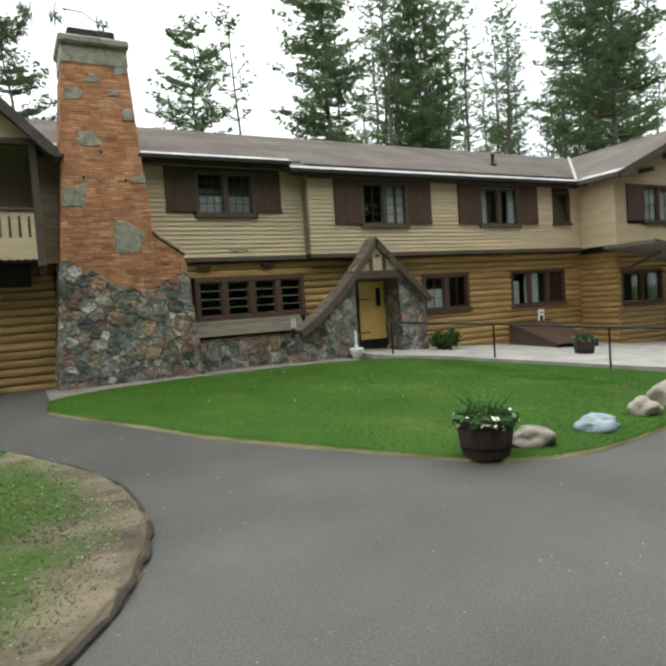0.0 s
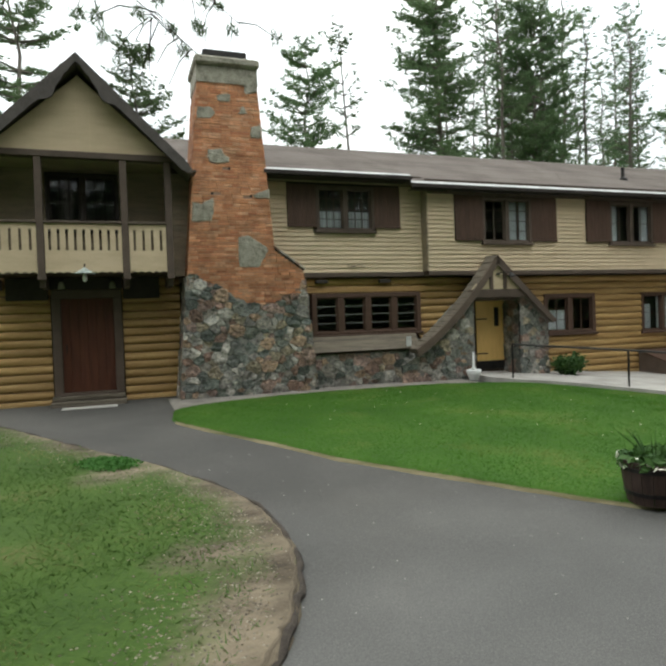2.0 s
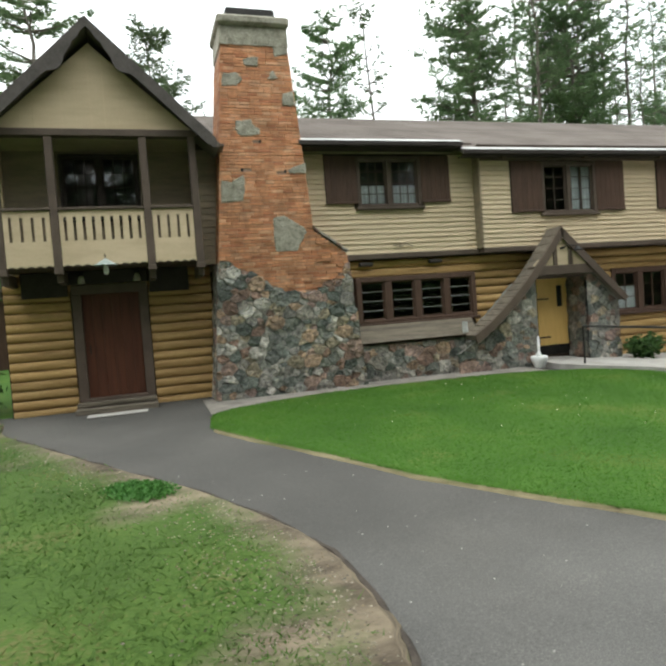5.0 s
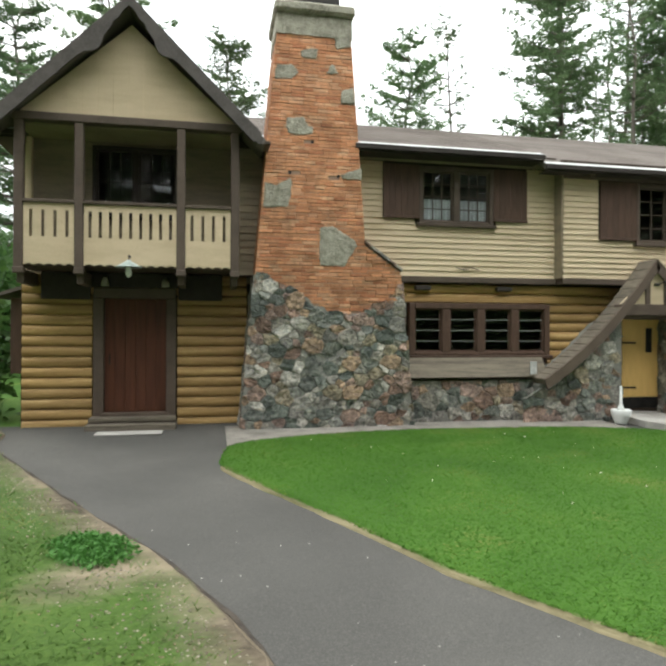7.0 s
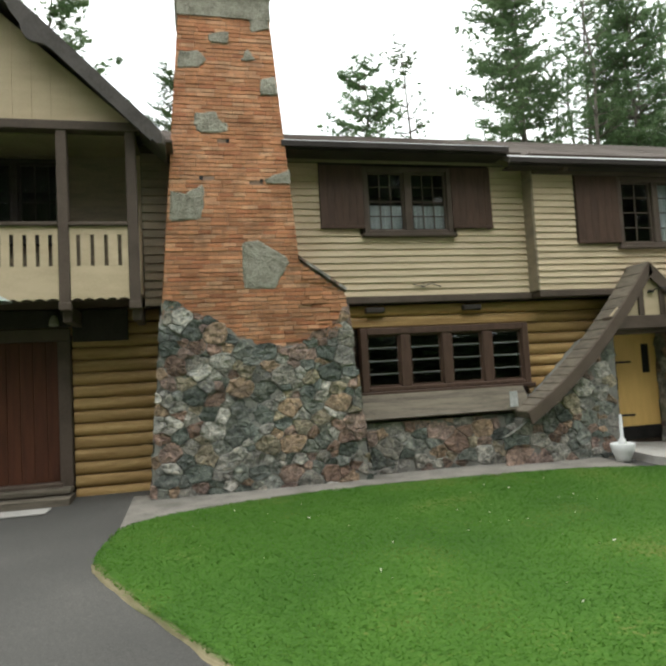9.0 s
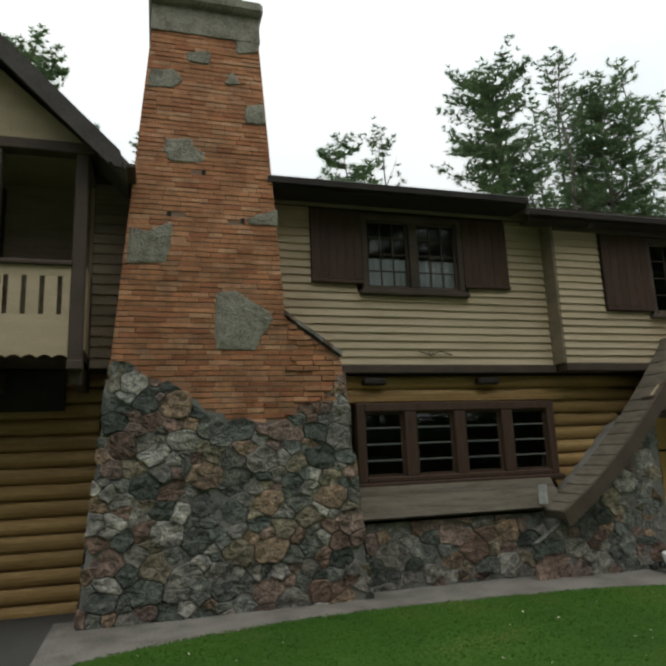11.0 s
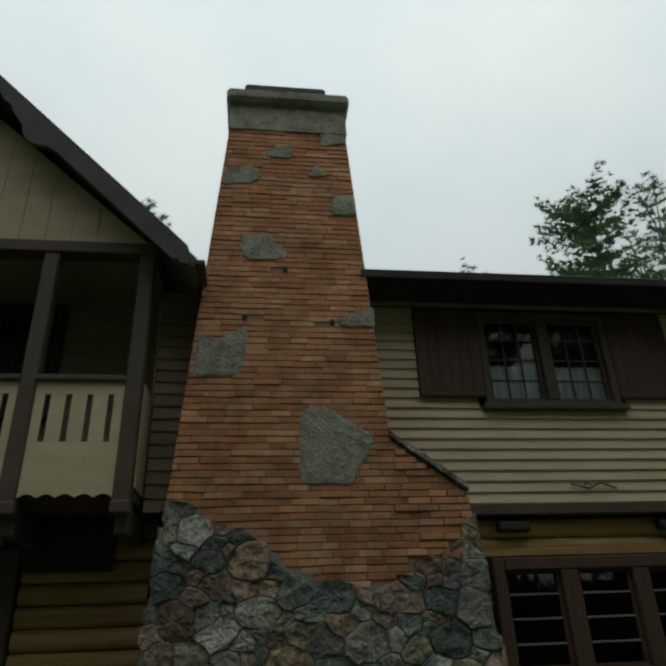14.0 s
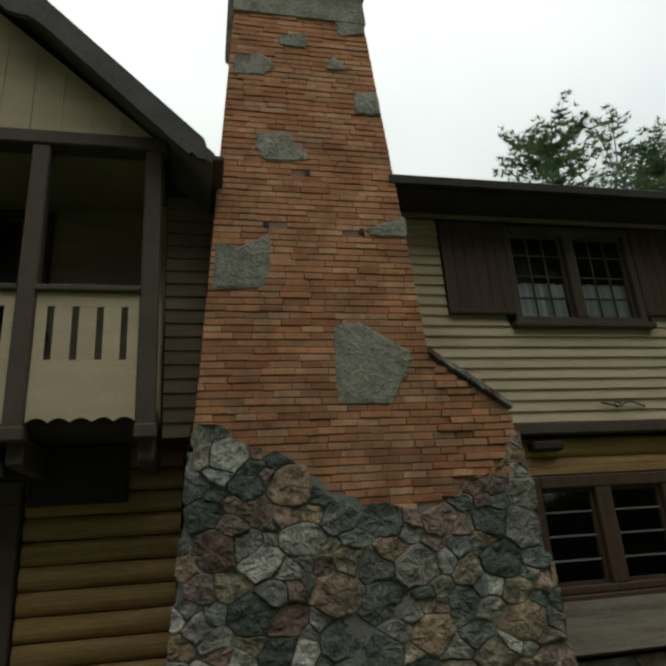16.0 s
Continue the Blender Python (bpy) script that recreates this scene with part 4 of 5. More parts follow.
for s in (-1, 1):
    L = [(0, 0), (0.96, 0), (0.975, -0.1), (0.965, -0.2), (0.935, -0.26), (0.915, -0.25), (0.905, -0.3), (0.36, -0.3), (0.31, -0.33), (0.27, -0.41), (0.235, -0.47), (0.205, -0.48), (0.185, -0.43), (0.18, -0.36), (0.155, -0.33), (0.125, -0.3), (0.11, -0.24), (0.07, -0.25), (0.045, -0.2), (0, -0.2)]
    poly = [(GX + s * GH * u, GZ - (GZ - GE) * u + d + 0.02) for u, d in L]
    part("bargeboard", Mesh().prism(poly, "y", GY - 0.055, GY), BARGE, gable_roof)
    part("gutter_end", Mesh().cbox(GX + s * (GH + 0.02) - 0.06, GX + s * (GH + 0.02) + 0.06, GY, 16.3, GE - 0.07, GE - 0.01), TRIM, gable_roof)
door = tagged(new("door_1"), "dark red-brown plank door under the balcony", "door", "", "structure")
part("door_frame", Mesh().cbox(-0.69, -0.5, 16.68, 16.9, 1.1, 3.36).cbox(0.65, 0.84, 16.68, 16.9, 1.1, 3.36).cbox(-0.69, 0.84, 16.68, 16.9, 3.362, 3.56), TRIM, door)
for k in range(6):
    part("plank", Mesh().cbox(-0.5 + 0.1917 * k + 0.001, -0.5 + 0.1917 * (k + 1) - 0.001, 16.8, 16.85, 1.17, 3.36, 0.005), DOORWOOD, door)
part("threshold", Mesh().cbox(-0.55, 0.7, 16.62, 16.86, 1.1, 1.168), TRIM, door)
part("door_handle", Mesh().tube([(-0.4, 16.79, 2.1), (-0.4, 16.74, 2.1), (-0.4, 16.74, 2.28), (-0.4, 16.79, 2.28)], 0.012, 6), DARKMETAL, door)
steps = thing("door_step", "two weathered brown timber steps at the gable door", "step", at=(0.05, 16.7, ground(0, 16.4)))
part("tread", Mesh().cbox(-0.78, 0.8, -0.3, 0.0, 0.12, 0.2), WEATHER, steps)
part("tread", Mesh().cbox(-0.8, 0.82, -0.55, 0.0, -0.02, 0.1), WEATHER, steps)
mat_ = thing("door_slab", "pale worn slab on the asphalt before the step", "slab", at=(0.05, 15.85, ground(0, 15.9)))
part("slab", Mesh().cbox(-0.55, 0.6, -0.2, 0.2, 0.002, 0.02, 0.006), WALKC, mat_)
lamp = thing("hanging_lamp", "enamel lamp with a clear bulb hanging under the balcony", "lamp", at=(0.1, 15.5, 3.84))
part("shade", Mesh().lathe([(0.03, 0.12), (0.05, 0.1), (0.22, 0.0), (0.225, -0.01), (0.03, 0.08)], sides=18), surf("enamel", (0.25, 0.3, 0.27), (0.4, 0.45, 0.42), 6, 30, 0.35, 0.1), lamp, "pale green enamel shade", True)
part("rod", Mesh().tube([(0, 0, 0.1), (0, 0.02, 0.2), (0, 0.22, 0.2)], 0.015, 6), DARKMETAL, lamp)
part("bulb", Mesh().lathe([(0.02, 0.02), (0.05, -0.06), (0.05, -0.14), (0.02, -0.18)], sides=12), WHITE, lamp, "pale bulb", True)
for x in (-0.45, 0.65):
    fl = thing("floodlight", "small dark floodlight fixed above the gable door", "lamp", "floodlights over the door", at=(x, 16.5, 3.66))
    part("body", Mesh().lathe([(0.03, 0.08), (0.06, 0.02), (0.075, -0.08), (0.06, -0.085)], sides=12), CONCRETE, fl, "", True)
    part("mount", Mesh().cbox(-0.05, 0.05, 0.0, 0.12, 0.04, 0.14), DARKMETAL, fl)

# ---- chimney ----
chimney = thing("chimney", "tapering brick chimney on a fieldstone base with concrete patches", "chimney", at=(0, 0, 0))
CY = 15.83


def ch_left(z):
    return 2.03 + 0.0865 * (z - 0.7)


def ch_right(z):
    if z > 4.42:
        return 4.42 - 0.073 * (z - 4.42)
    if z > 3.91:
        return 5.13 - (z - 3.91) / 0.51 * 0.71
    return 5.13 + 0.085 * (3.91 - z)


def seam(x):
    """Height at which the brick gives way to stone."""
    pts = ((2.2, 3.84), (2.6, 3.8), (2.7, 3.64), (2.83, 3.61), (3.0, 3.58), (3.37, 3.4), (3.4, 3.28), (3.64, 3.27), (3.67, 3.14), (3.81, 3.12), (4.24, 3.17), (4.52, 3.14), (4.55, 3.27), (4.74, 3.3), (4.97, 3.4), (5.09, 3.74), (5.4, 3.8))
    for (a, b), (c, d) in zip(pts, pts[1:]):
        if x <= c:
            return b + (d - b) * (x - a) / (c - a)
    return 3.7


zs = [0.6, 2.0, 3.91, 4.42, 6.4, 8.5]
outline = [(ch_left(z), z) for z in zs] + [(ch_right(z), z) for z in zs[::-1]]
part("core", Mesh().prism([(x + (0.012 if i < 6 else -0.012), z) for i, (x, z) in enumerate(outline)], "y", CY + 0.012, 17.0), MORTAR, chimney, "recessed mortar")
bed = [(ch_left(z), z) for z in (3.55, 2.0, 0.6)] + [(ch_right(z), z) for z in (0.6, 2.0, 3.5)] + [(x, seam(x) - 0.06) for x in (5.1, 4.95, 4.6, 4.5, 3.7, 3.6, 3.42, 3.3, 2.85, 2.6)]
part("mortar_bed", Mesh().prism(bed, "y", CY - 0.005, CY + 0.03), GROUT, chimney, "grey mortar between the stones")
part("collar", Mesh().prism([(ch_left(8.33) - 0.012, 8.33), (ch_right(8.33) + 0.012, 8.33), (ch_right(8.73) + 0.025, 8.73), (ch_left(8.73) - 0.025, 8.73)], "y", CY - 0.02, 17.02), CONCRETE, chimney, "grey concrete collar")
part("cap", Mesh().cbox(ch_left(8.6) - 0.07, ch_right(8.6) + 0.07, CY - 0.12, 17.1, 8.73, 8.93, 0.045), CONCRETE, chimney, "grey concrete cap")
part("cowl", Mesh().cbox(2.86, 3.9, 15.82, 16.85, 8.93, 9.12, 0.03), DARKMETAL, chimney, "black metal cowl")
# bricks
BL, BH = 0.25, 0.066
near_bricks, rest, count = [], Mesh(), 0
brick_mesh = {}


def brick_data(w):
    key = round(w, 2)
    if key not in brick_mesh:
        brick_mesh[key] = Mesh().cbox(-key / 2, key / 2, 0, 0.05, 0, BH - 0.01, 0.004).data("brick", BRICK)
    return brick_mesh[key]


PATCHES = [[(3.53, 4.71), (3.79, 4.74), (3.94, 4.65), (4.23, 4.46), (4.26, 4.38), (4.1, 4.16), (4.02, 3.98), (3.54, 3.99), (3.51, 4.2)],
           [(2.48, 5.52), (2.69, 5.47), (2.97, 5.64), (2.98, 5.39), (2.93, 5.08), (2.44, 5.06)],
           [(3.93, 5.72), (4.33, 5.89), (4.34, 5.66), (3.94, 5.65)],
           [(2.89, 6.75), (3.22, 6.8), (3.28, 6.64), (3.38, 6.6), (3.38, 6.47), (3.1, 6.45), (2.93, 6.46), (2.87, 6.6)],
           [(3.93, 7.33), (4.18, 7.4), (4.2, 7.1), (3.92, 7.08)],
           [(2.69, 7.73), (3.0, 7.76), (3.1, 7.63), (3.0, 7.5), (2.66, 7.47)],
           [(3.15, 8.05), (3.48, 8.11), (3.44, 7.92), (3.17, 7.9)],
           [(3.63, 7.64), (3.76, 7.84), (3.88, 7.66)],
           [(3.8, 8.34), (4.12, 8.36), (4.13, 8.18), (3.83, 8.12)]]
HOLES = [(2.95, 5.73), (3.88, 5.7), (3.38, 6.33)]
row, z = 0, 3.0
rb = random.Random(8)
while z < 8.31:
    x = ch_left(z + BH / 2) - (BL / 2 if row % 2 else 0) * 1.0
    right = ch_right(z + BH)
    while x < right - 0.02:
        e = min(x + BL * rb.uniform(0.62, 1.2), right)
        s = max(x, ch_left(z + BH / 2))
        if right - e < 0.05:
            e = right
        mid = (s + e) / 2
        if e - s > 0.03 and z > seam(mid) - 0.1 and not any(abs(mid - hx) < 0.1 and abs(z + 0.03 - hz) < 0.033 for hx, hz in HOLES):
            out_ = rb.uniform(-0.007, 0.007) if mid < 4.5 or z > 4.3 else rb.uniform(-0.032, 0.01)
            if z < 5.05:
                near_bricks.append((mid, e - s - 0.004, z + rb.uniform(-0.004, 0.004), out_))
            else:
                rest.cbox(s + 0.002, e - 0.002, CY + out_, CY + 0.05, z + rb.uniform(-0.006, 0.004), z + BH - 0.01 + rb.uniform(-0.004, 0.005), 0.004)
        x = e
    row, z = row + 1, z + BH
tagged(part("upper_bricks", rest, BRICKFAR, chimney, "orange-red bricks in thin courses"), kind="stuff")
for side in (0, 1):
    m, z, k = Mesh(), 3.0, 0
    while z < 8.1:
        x = (ch_left if side == 0 else ch_right)(z + BH / 2)
        y = CY + 0.055
        while y < 16.98:
            e = min(y + BL * rb.uniform(0.9, 1.1), 16.99)
            m.cbox(x - 0.004 if side == 0 else x - 0.05, x + 0.05 if side == 0 else x + 0.004, y, e - 0.008, z, z + BH - 0.01, 0.004)
            y = e
        z, k = z + BH, k + 1
    tagged(part("side_bricks", m, BRICKFAR, chimney, "orange-red bricks of the chimney flank"), kind="stuff")
# sloping stone cap on the shoulder
for k in range(6):
    t0, t1 = k / 6, (k + 1) / 6
    part("coping_stone", Mesh().prism([(4.4 + 0.75 * t0, 4.45 - 0.54 * t0), (4.4 + 0.75 * t1 - 0.01, 4.45 - 0.54 * t1), (4.4 + 0.75 * t1, 4.5 - 0.54 * t1 + rb.uniform(-0.012, 0.012)), (4.4 + 0.75 * t0, 4.5 - 0.54 * t0 + rb.uniform(-0.012, 0.012))], "y", CY - 0.05, 16.4), STONE, chimney)
for k, shape in enumerate(PATCHES):
    rp = random.Random(20 + k)
    ring = []
    for i, p in enumerate(shape):
        q = shape[(i + 1) % len(shape)]
        ring += [(p[0] + (q[0] - p[0]) * t + rp.uniform(-0.012, 0.012), p[1] + (q[1] - p[1]) * t + rp.uniform(-0.012, 0.012)) for t in (0.06, 0.35, 0.65, 0.94)]
    n = len(ring)
    cu, cv = sum(p[0] for p in ring) / n, sum(p[1] for p in ring) / n
    pts = [(u, CY + 0.04, v) for u, v in ring] + [(u, CY - 0.007, v) for u, v in ring] + [(cu + (u - cu) * 0.9, CY - 0.012 - rp.uniform(0, 0.008), cv + (v - cv) * 0.9) for u, v in ring] + [(cu, CY - 0.02, cv)]
    m = Mesh().add(pts, [(i, (i + 1) % n, (i + 1) % n + n, i + n) for i in range(n)] + [(i + n, (i + 1) % n + n, (i + 1) % n + 2 * n, i + 2 * n) for i in range(n)] + [(i + 2 * n, (i + 1) % n + 2 * n, 3 * n) for i in range(n)])
    part("patch", m, CONCRETE, chimney, "rough grey concrete patch")
for hx, hz in HOLES:
    part("socket", Mesh().box(hx - 0.025, hx + 0.025, CY - 0.002, CY + 0.011, hz - 0.03, hz + 0.03), DARKMETAL, chimney, "dark empty anchor hole")

# ---- plinth and porch ----
plinth = thing("plinth", "fieldstone plinth under the row of casements", "wall", kind="structure")
part("core", Mesh().box(5.2, 9.9, 16.1, 16.57, 0.5, 1.74), GROUT, plinth, "dark mortar")
porch = thing("porch", "steep half-timbered porch on fieldstone piers", "porch", at=(0, 0, 0))
PK, PZ, PF = 10.6, 4.27, 15.72


def rake_left(x):
    """Height of the left roof edge, which flares out towards its foot."""
    t = (PK - x) / 2.55
    return PZ - 3.46 * t + 0.98 * t * t


left_pts = [(PK - 2.55 * k / 10, rake_left(PK - 2.55 * k / 10)) for k in range(11)]
under = [(x + 0.02, z - 0.14) for x, z in left_pts[1:]]
part("core", Mesh().prism([(8.35, 0.6), (9.95, 0.6), (9.95, 3.1)] + [(x, z) for x, z in under if x < 9.75][:], "y", PF + 0.1, 16.57), GROUT, porch, "dark mortar")
part("pier", Mesh().prism([(11.45, 0.6), (12.4, 0.6), (12.38, 2.45), (11.75, 3.1), (11.45, 3.1)], "y", PF + 0.1, 16.57), GROUT, porch, "dark mortar")
part("roof_panel", Mesh().prism(left_pts + [(x + 0.06, z - 0.1) for x, z in left_pts[::-1]], "y", PF - 0.12, 16.1), WEATHER, porch, "weathered shingled slope")
part("roof_panel", Mesh().prism([(PK, PZ), (12.52, 2.42), (12.42, 2.36), (PK, PZ - 0.17)], "y", PF - 0.12, 16.4), SHINGLE, porch, "weathered shingled slope")
part("bargeboard", Mesh().prism(left_pts + [(x + 0.06, z - 0.19) for x, z in left_pts[::-1]], "y", PF - 0.17, PF - 0.122), TRIM, porch)
part("bargeboard", Mesh().prism([(PK, PZ), (12.52, 2.42), (12.38, 2.34), (PK - 0.02, PZ - 0.26)], "y", PF - 0.17, PF - 0.122), TRIM, porch)
part("beam", Mesh().cbox(9.78, 11.6, PF - 0.115, PF + 0.12, 3.1, 3.33), TRIM, porch)
for k in range(16):
    u0_, u1_ = k / 16, (k + 1) / 16
    xa, xb = PK - 2.55 * u0_, PK - 2.55 * u1_
    part("shingle", Mesh().add([(xa, PF - 0.13, rake_left(xa) + 0.006), (xa, 16.1, rake_left(xa) + 0.006), (xb, 16.1, rake_left(xb) + 0.022), (xb, PF - 0.13, rake_left(xb) + 0.022), (xb, 16.1, rake_left(xb)), (xb, PF - 0.13, rake_left(xb))], [(0, 1, 2, 3), (3, 2, 4, 5)]), WEATHER, porch)
part("infill", Mesh().prism([(9.8, 3.332), (11.55, 3.332), (PK, 4.1)], "y", PF - 0.08, PF - 0.05), TAN, porch, "tan gable infill")
for x in (10.42, 10.86):
    part("strut", Mesh().cbox(x - 0.06, x + 0.06, PF - 0.118, PF - 0.082, 3.332, 4.08 - abs(x - PK) * 1.0), TRIM, porch)
part("ceiling", Mesh().box(9.96, 11.44, PF + 0.13, 16.57, 3.04, 3.09), TRIM, porch)
bell = thing("porch_lamp", "dark wall lamp on a curved arm in the porch gable", "lamp", at=(10.64, PF - 0.09, 3.72))
part("rose", Mesh().lathe([(0.06, 0), (0.065, 0.02), (0.03, 0.05)], sides=12), DARKMETAL, bell)
part("arm", Mesh().tube([(0, 0, 0.03), (0.12, -0.12, 0.08), (0.3, -0.2, 0.05)], 0.012, 6), DARKMETAL, bell)
part("shade", Mesh().lathe([(0.03, 0.06), (0.11, -0.02), (0.115, -0.04)], 0.3, -0.2, -0.02, 14), DARKMETAL, bell)
door2 = tagged(new("door_2"), "warm yellow porch door with a small dark light", "door", "", "structure")
part("leaf", Mesh().cbox(10.5, 11.46, 16.56, 16.61, 1.3, 3.08), YELLOW, door2)
part("kick_plate", Mesh().cbox(10.5, 11.46, 16.55, 16.6, 1.06, 1.298), DARKMETAL, door2, "black kick plate")
part("light", Mesh().cbox(11.1, 11.26, 16.545, 16.565, 2.3, 2.85, 0.01), DARKMETAL, door2, "dark narrow light")
part("door_frame", Mesh().cbox(11.462, 11.6, 16.5, 16.64, 1.06, 3.1), TRIM, door2)
for z in (1.5, 2.5):
    part("hinge", Mesh().cbox(10.5, 10.85, 16.54, 16.559, z, z + 0.035, 0.004), DARKMETAL, door2)

# ---- rail, urn, barrels, boulders, bulkhead, sign ----
rail = thing("handrail", "black metal handrail along the concrete ramp", "railing")
RP = [(10.4, 14.75), (11.95, 12.45), (12.75, 9.7), (14.6, 7.9)]
RZ = [ramp_z(*p) for p in RP]
for (x, y), z in zip(RP, RZ):
    part("post", Mesh().tube([(x, y, z - 0.1), (x, y, z + 0.84)], 0.024, 8), DARKMETAL, rail)
part("rail", Mesh().tube([(x, y, z + 0.85) for (x, y), z in zip(RP, RZ)], 0.025, 8), DARKMETAL, rail)
urn = thing("urn", "small white stone urn beside the porch", "urn", at=(9.6, 15.35, ground(9.6, 15.35) + 0.02))
part("bowl", Mesh().lathe([(0.11, 0), (0.12, 0.05), (0.17, 0.16), (0.2, 0.28), (0.18, 0.3), (0.14, 0.26)], sides=20), WHITE, urn, "", True)
part("stem", Mesh().lathe([(0.09, 0.26), (0.05, 0.36), (0.028, 0.4), (0.025, 0.75), (0.01, 0.77)], sides=12), WHITE, urn, "white slender stem", True)


def barrel(x, y, r, h, label, seed):
    z = ground(x, y) + (0.05 if y < 8 else 0.13)
    b = thing("barrel_planter", label, "planter", "barrel planters", at=(x, y, z))
    rr = random.Random(seed)
    n = 18
    for k in range(n):
        a0, a1 = 2 * math.pi * (k + 0.03) / n, 2 * math.pi * (k + 0.97) / n
        prof = [(0.8, 0), (0.92, 0.45), (1.0, 0.97 + rr.uniform(-0.02, 0.02))]
        pts = [(q * r * f_ * math.cos(a), q * r * f_ * math.sin(a), h * t) for f_ in (1, 0.93) for q, t in prof for a in (a0, a1)]
        part("stave", Mesh().add(pts, [(0, 1, 3, 2), (2, 3, 5, 4), (6, 8, 9, 7), (8, 10, 11, 9), (4, 5, 11, 10), (0, 6, 7, 1), (0, 2, 8, 6), (2, 4, 10, 8), (1, 7, 9, 3), (3, 9, 11, 5)]), BARREL, b)
    for t, q in ((0.2, 0.862), (0.75, 0.975)):
        part("hoop", Mesh().lathe([(r * q, h * t), (r * q + 0.006, h * t), (r * q + 0.014, h * (t + 0.09)), (r * q, h * (t + 0.09))], sides=28), DARKMETAL, b)
    part("soil", Mesh().lathe([(r * 0.85, h * 0.5), (r * 0.9, h * 0.85), (r * 0.4, h * 0.9), (0.01, h * 0.92)], sides=18), SOIL, b)
    m, fm = Mesh(), Mesh()
    for k in range(420):
        a, q = rr.uniform(0, 6.28), r * math.sqrt(rr.random()) * 1.05
        c = Vector((q * math.cos(a), q * math.sin(a), h * rr.uniform(0.85, 1.3 - 0.25 * q / r)))
        leafy(m, c, 0.06, rr)
        if k < 45:
            c2 = Vector((1.05 * r * math.cos(a), 1.05 * r * math.sin(a), h * rr.uniform(0.75, 1.1)))
            leafy(fm, c2, 0.035, rr)
    for k in range(14):
        a = rr.uniform(0, 6.28)
        m.tube([(0.1 * math.cos(a), 0.1 * math.sin(a), h * 0.9), (0.2 * math.cos(a), 0.2 * math.sin(a), h * 1.3), (0.34 * math.cos(a), 0.34 * math.sin(a), h * rr.uniform(1.5, 1.75))], [0.008, 0.007, 0.001], 3)
    tagged(part("plant", m, LEAF, b, "leafy green bedding plants"), kind="stuff")
    tagged(part("blossom", fm, FLOWER, b, "small pale flowers"), kind="stuff")
    return b


def leafy(m, c, s, rr):
    """One small folded leaf."""
    d = Vector((rr.gauss(0, 1), rr.gauss(0, 1), rr.gauss(0, 0.7))).normalized()
    w = d.cross(Vector((rr.gauss(0, 1), rr.gauss(0, 1), rr.gauss(0, 1)))).normalized()
    s *= rr.uniform(0.6, 1.4)
    m.add([c - d * s, c + w * s * 0.5, c + d * s, c - w * s * 0.5], [(0, 1, 2, 3)])


barrel(5.77, 6.0, 0.33, 0.44, "dark half-barrel planter with green plants on the lawn's edge", 5)
barrel(15.2, 12.4, 0.3, 0.42, "dark half-barrel planter with yellow-green plants on the walk", 6)


def boulder(x, y, sx, sy, sz, material, label, seed, turn=0.0):
    bm = bmesh.new()
    bmesh.ops.create_icosphere(bm, subdivisions=4, radius=1)
    for v in bm.verts:
        p = v.co.copy()
        d = 1 + 0.42 * noise.noise(p * 1.2 + Vector((seed * 7.1, 0, 0))) + 0.14 * noise.noise(p * 2.7 + Vector((seed, 3, 0))) + 0.04 * noise.noise(p * 8)
        v.co = Vector((p.x * sx * d, p.y * sy * d, max(p.z, -0.35) * sz * d))
    me = bpy.data.meshes.new("boulder")
    bm.to_mesh(me)
    bm.free()
    me.materials.append(material)
    me.polygons.foreach_set("use_smooth", [True] * len(me.polygons))
    ob = new("boulder", me)
    ob.matrix_world = pose(x, y, ground(x, y) + 0.05 + sz * 0.25, 0, 0, turn)
    return tagged(ob, label, "boulder", "boulders on the lawn's edge")


boulder(6.45, 5.97, 0.28, 0.19, 0.18, BOULDER, "buff rounded boulder beside the barrel planter", 2, -30)
boulder(7.62, 5.95, 0.27, 0.2, 0.16, BLUEROCK, "smooth blue-grey boulder on the lawn", 5, -30)
boulder(8.85, 6.15, 0.24, 0.2, 0.17, BOULDER, "pinkish pointed boulder on the lawn", 9, 10)
boulder(9.75, 6.45, 0.28, 0.24, 0.25, BOULDER, "pale boulder at the lawn's corner", 12, 40)
bulk = thing("bulkhead", "brown sloping cellar bulkhead against the log wall", "hatch", at=(16.4, 16.45, ground(17, 15.5) + 0.1))
part("side", Mesh().prism([(0, -0.1), (-2.0, -0.1), (-2.0, 0.12), (0, 0.75)], "x", 0, 0.06), TRIM, bulk)
part("side", Mesh().prism([(0, -0.1), (-2.0, -0.1), (-2.0, 0.12), (0, 0.75)], "x", 1.9, 1.96), TRIM, bulk)
for k in range(2):
    part("hatch_door", Mesh().prism([(0, 0.76), (-2.05, 0.125), (-2.05, 0.165), (0, 0.8)], "x", 0.98 * k - 0.02, 0.98 * k + 0.955), SHUT, bulk)
sign = thing("wall_sign", "small white notice with a dark symbol on the log wall", "sign", at=(17.95, 16.46, 1.5))
part("plate", Mesh().cbox(-0.16, 0.16, 0, 0.015, -0.24, 0.26, 0.004), WHITE, sign)
part("symbol", Mesh().box(-0.08, 0.08, -0.003, -0.0005, -0.16, 0.03).box(-0.1, 0.1, -0.003, -0.0005, 0.12, 0.15), DARKMETAL, sign, "dark symbol")

# ---- trees and shrubs ----


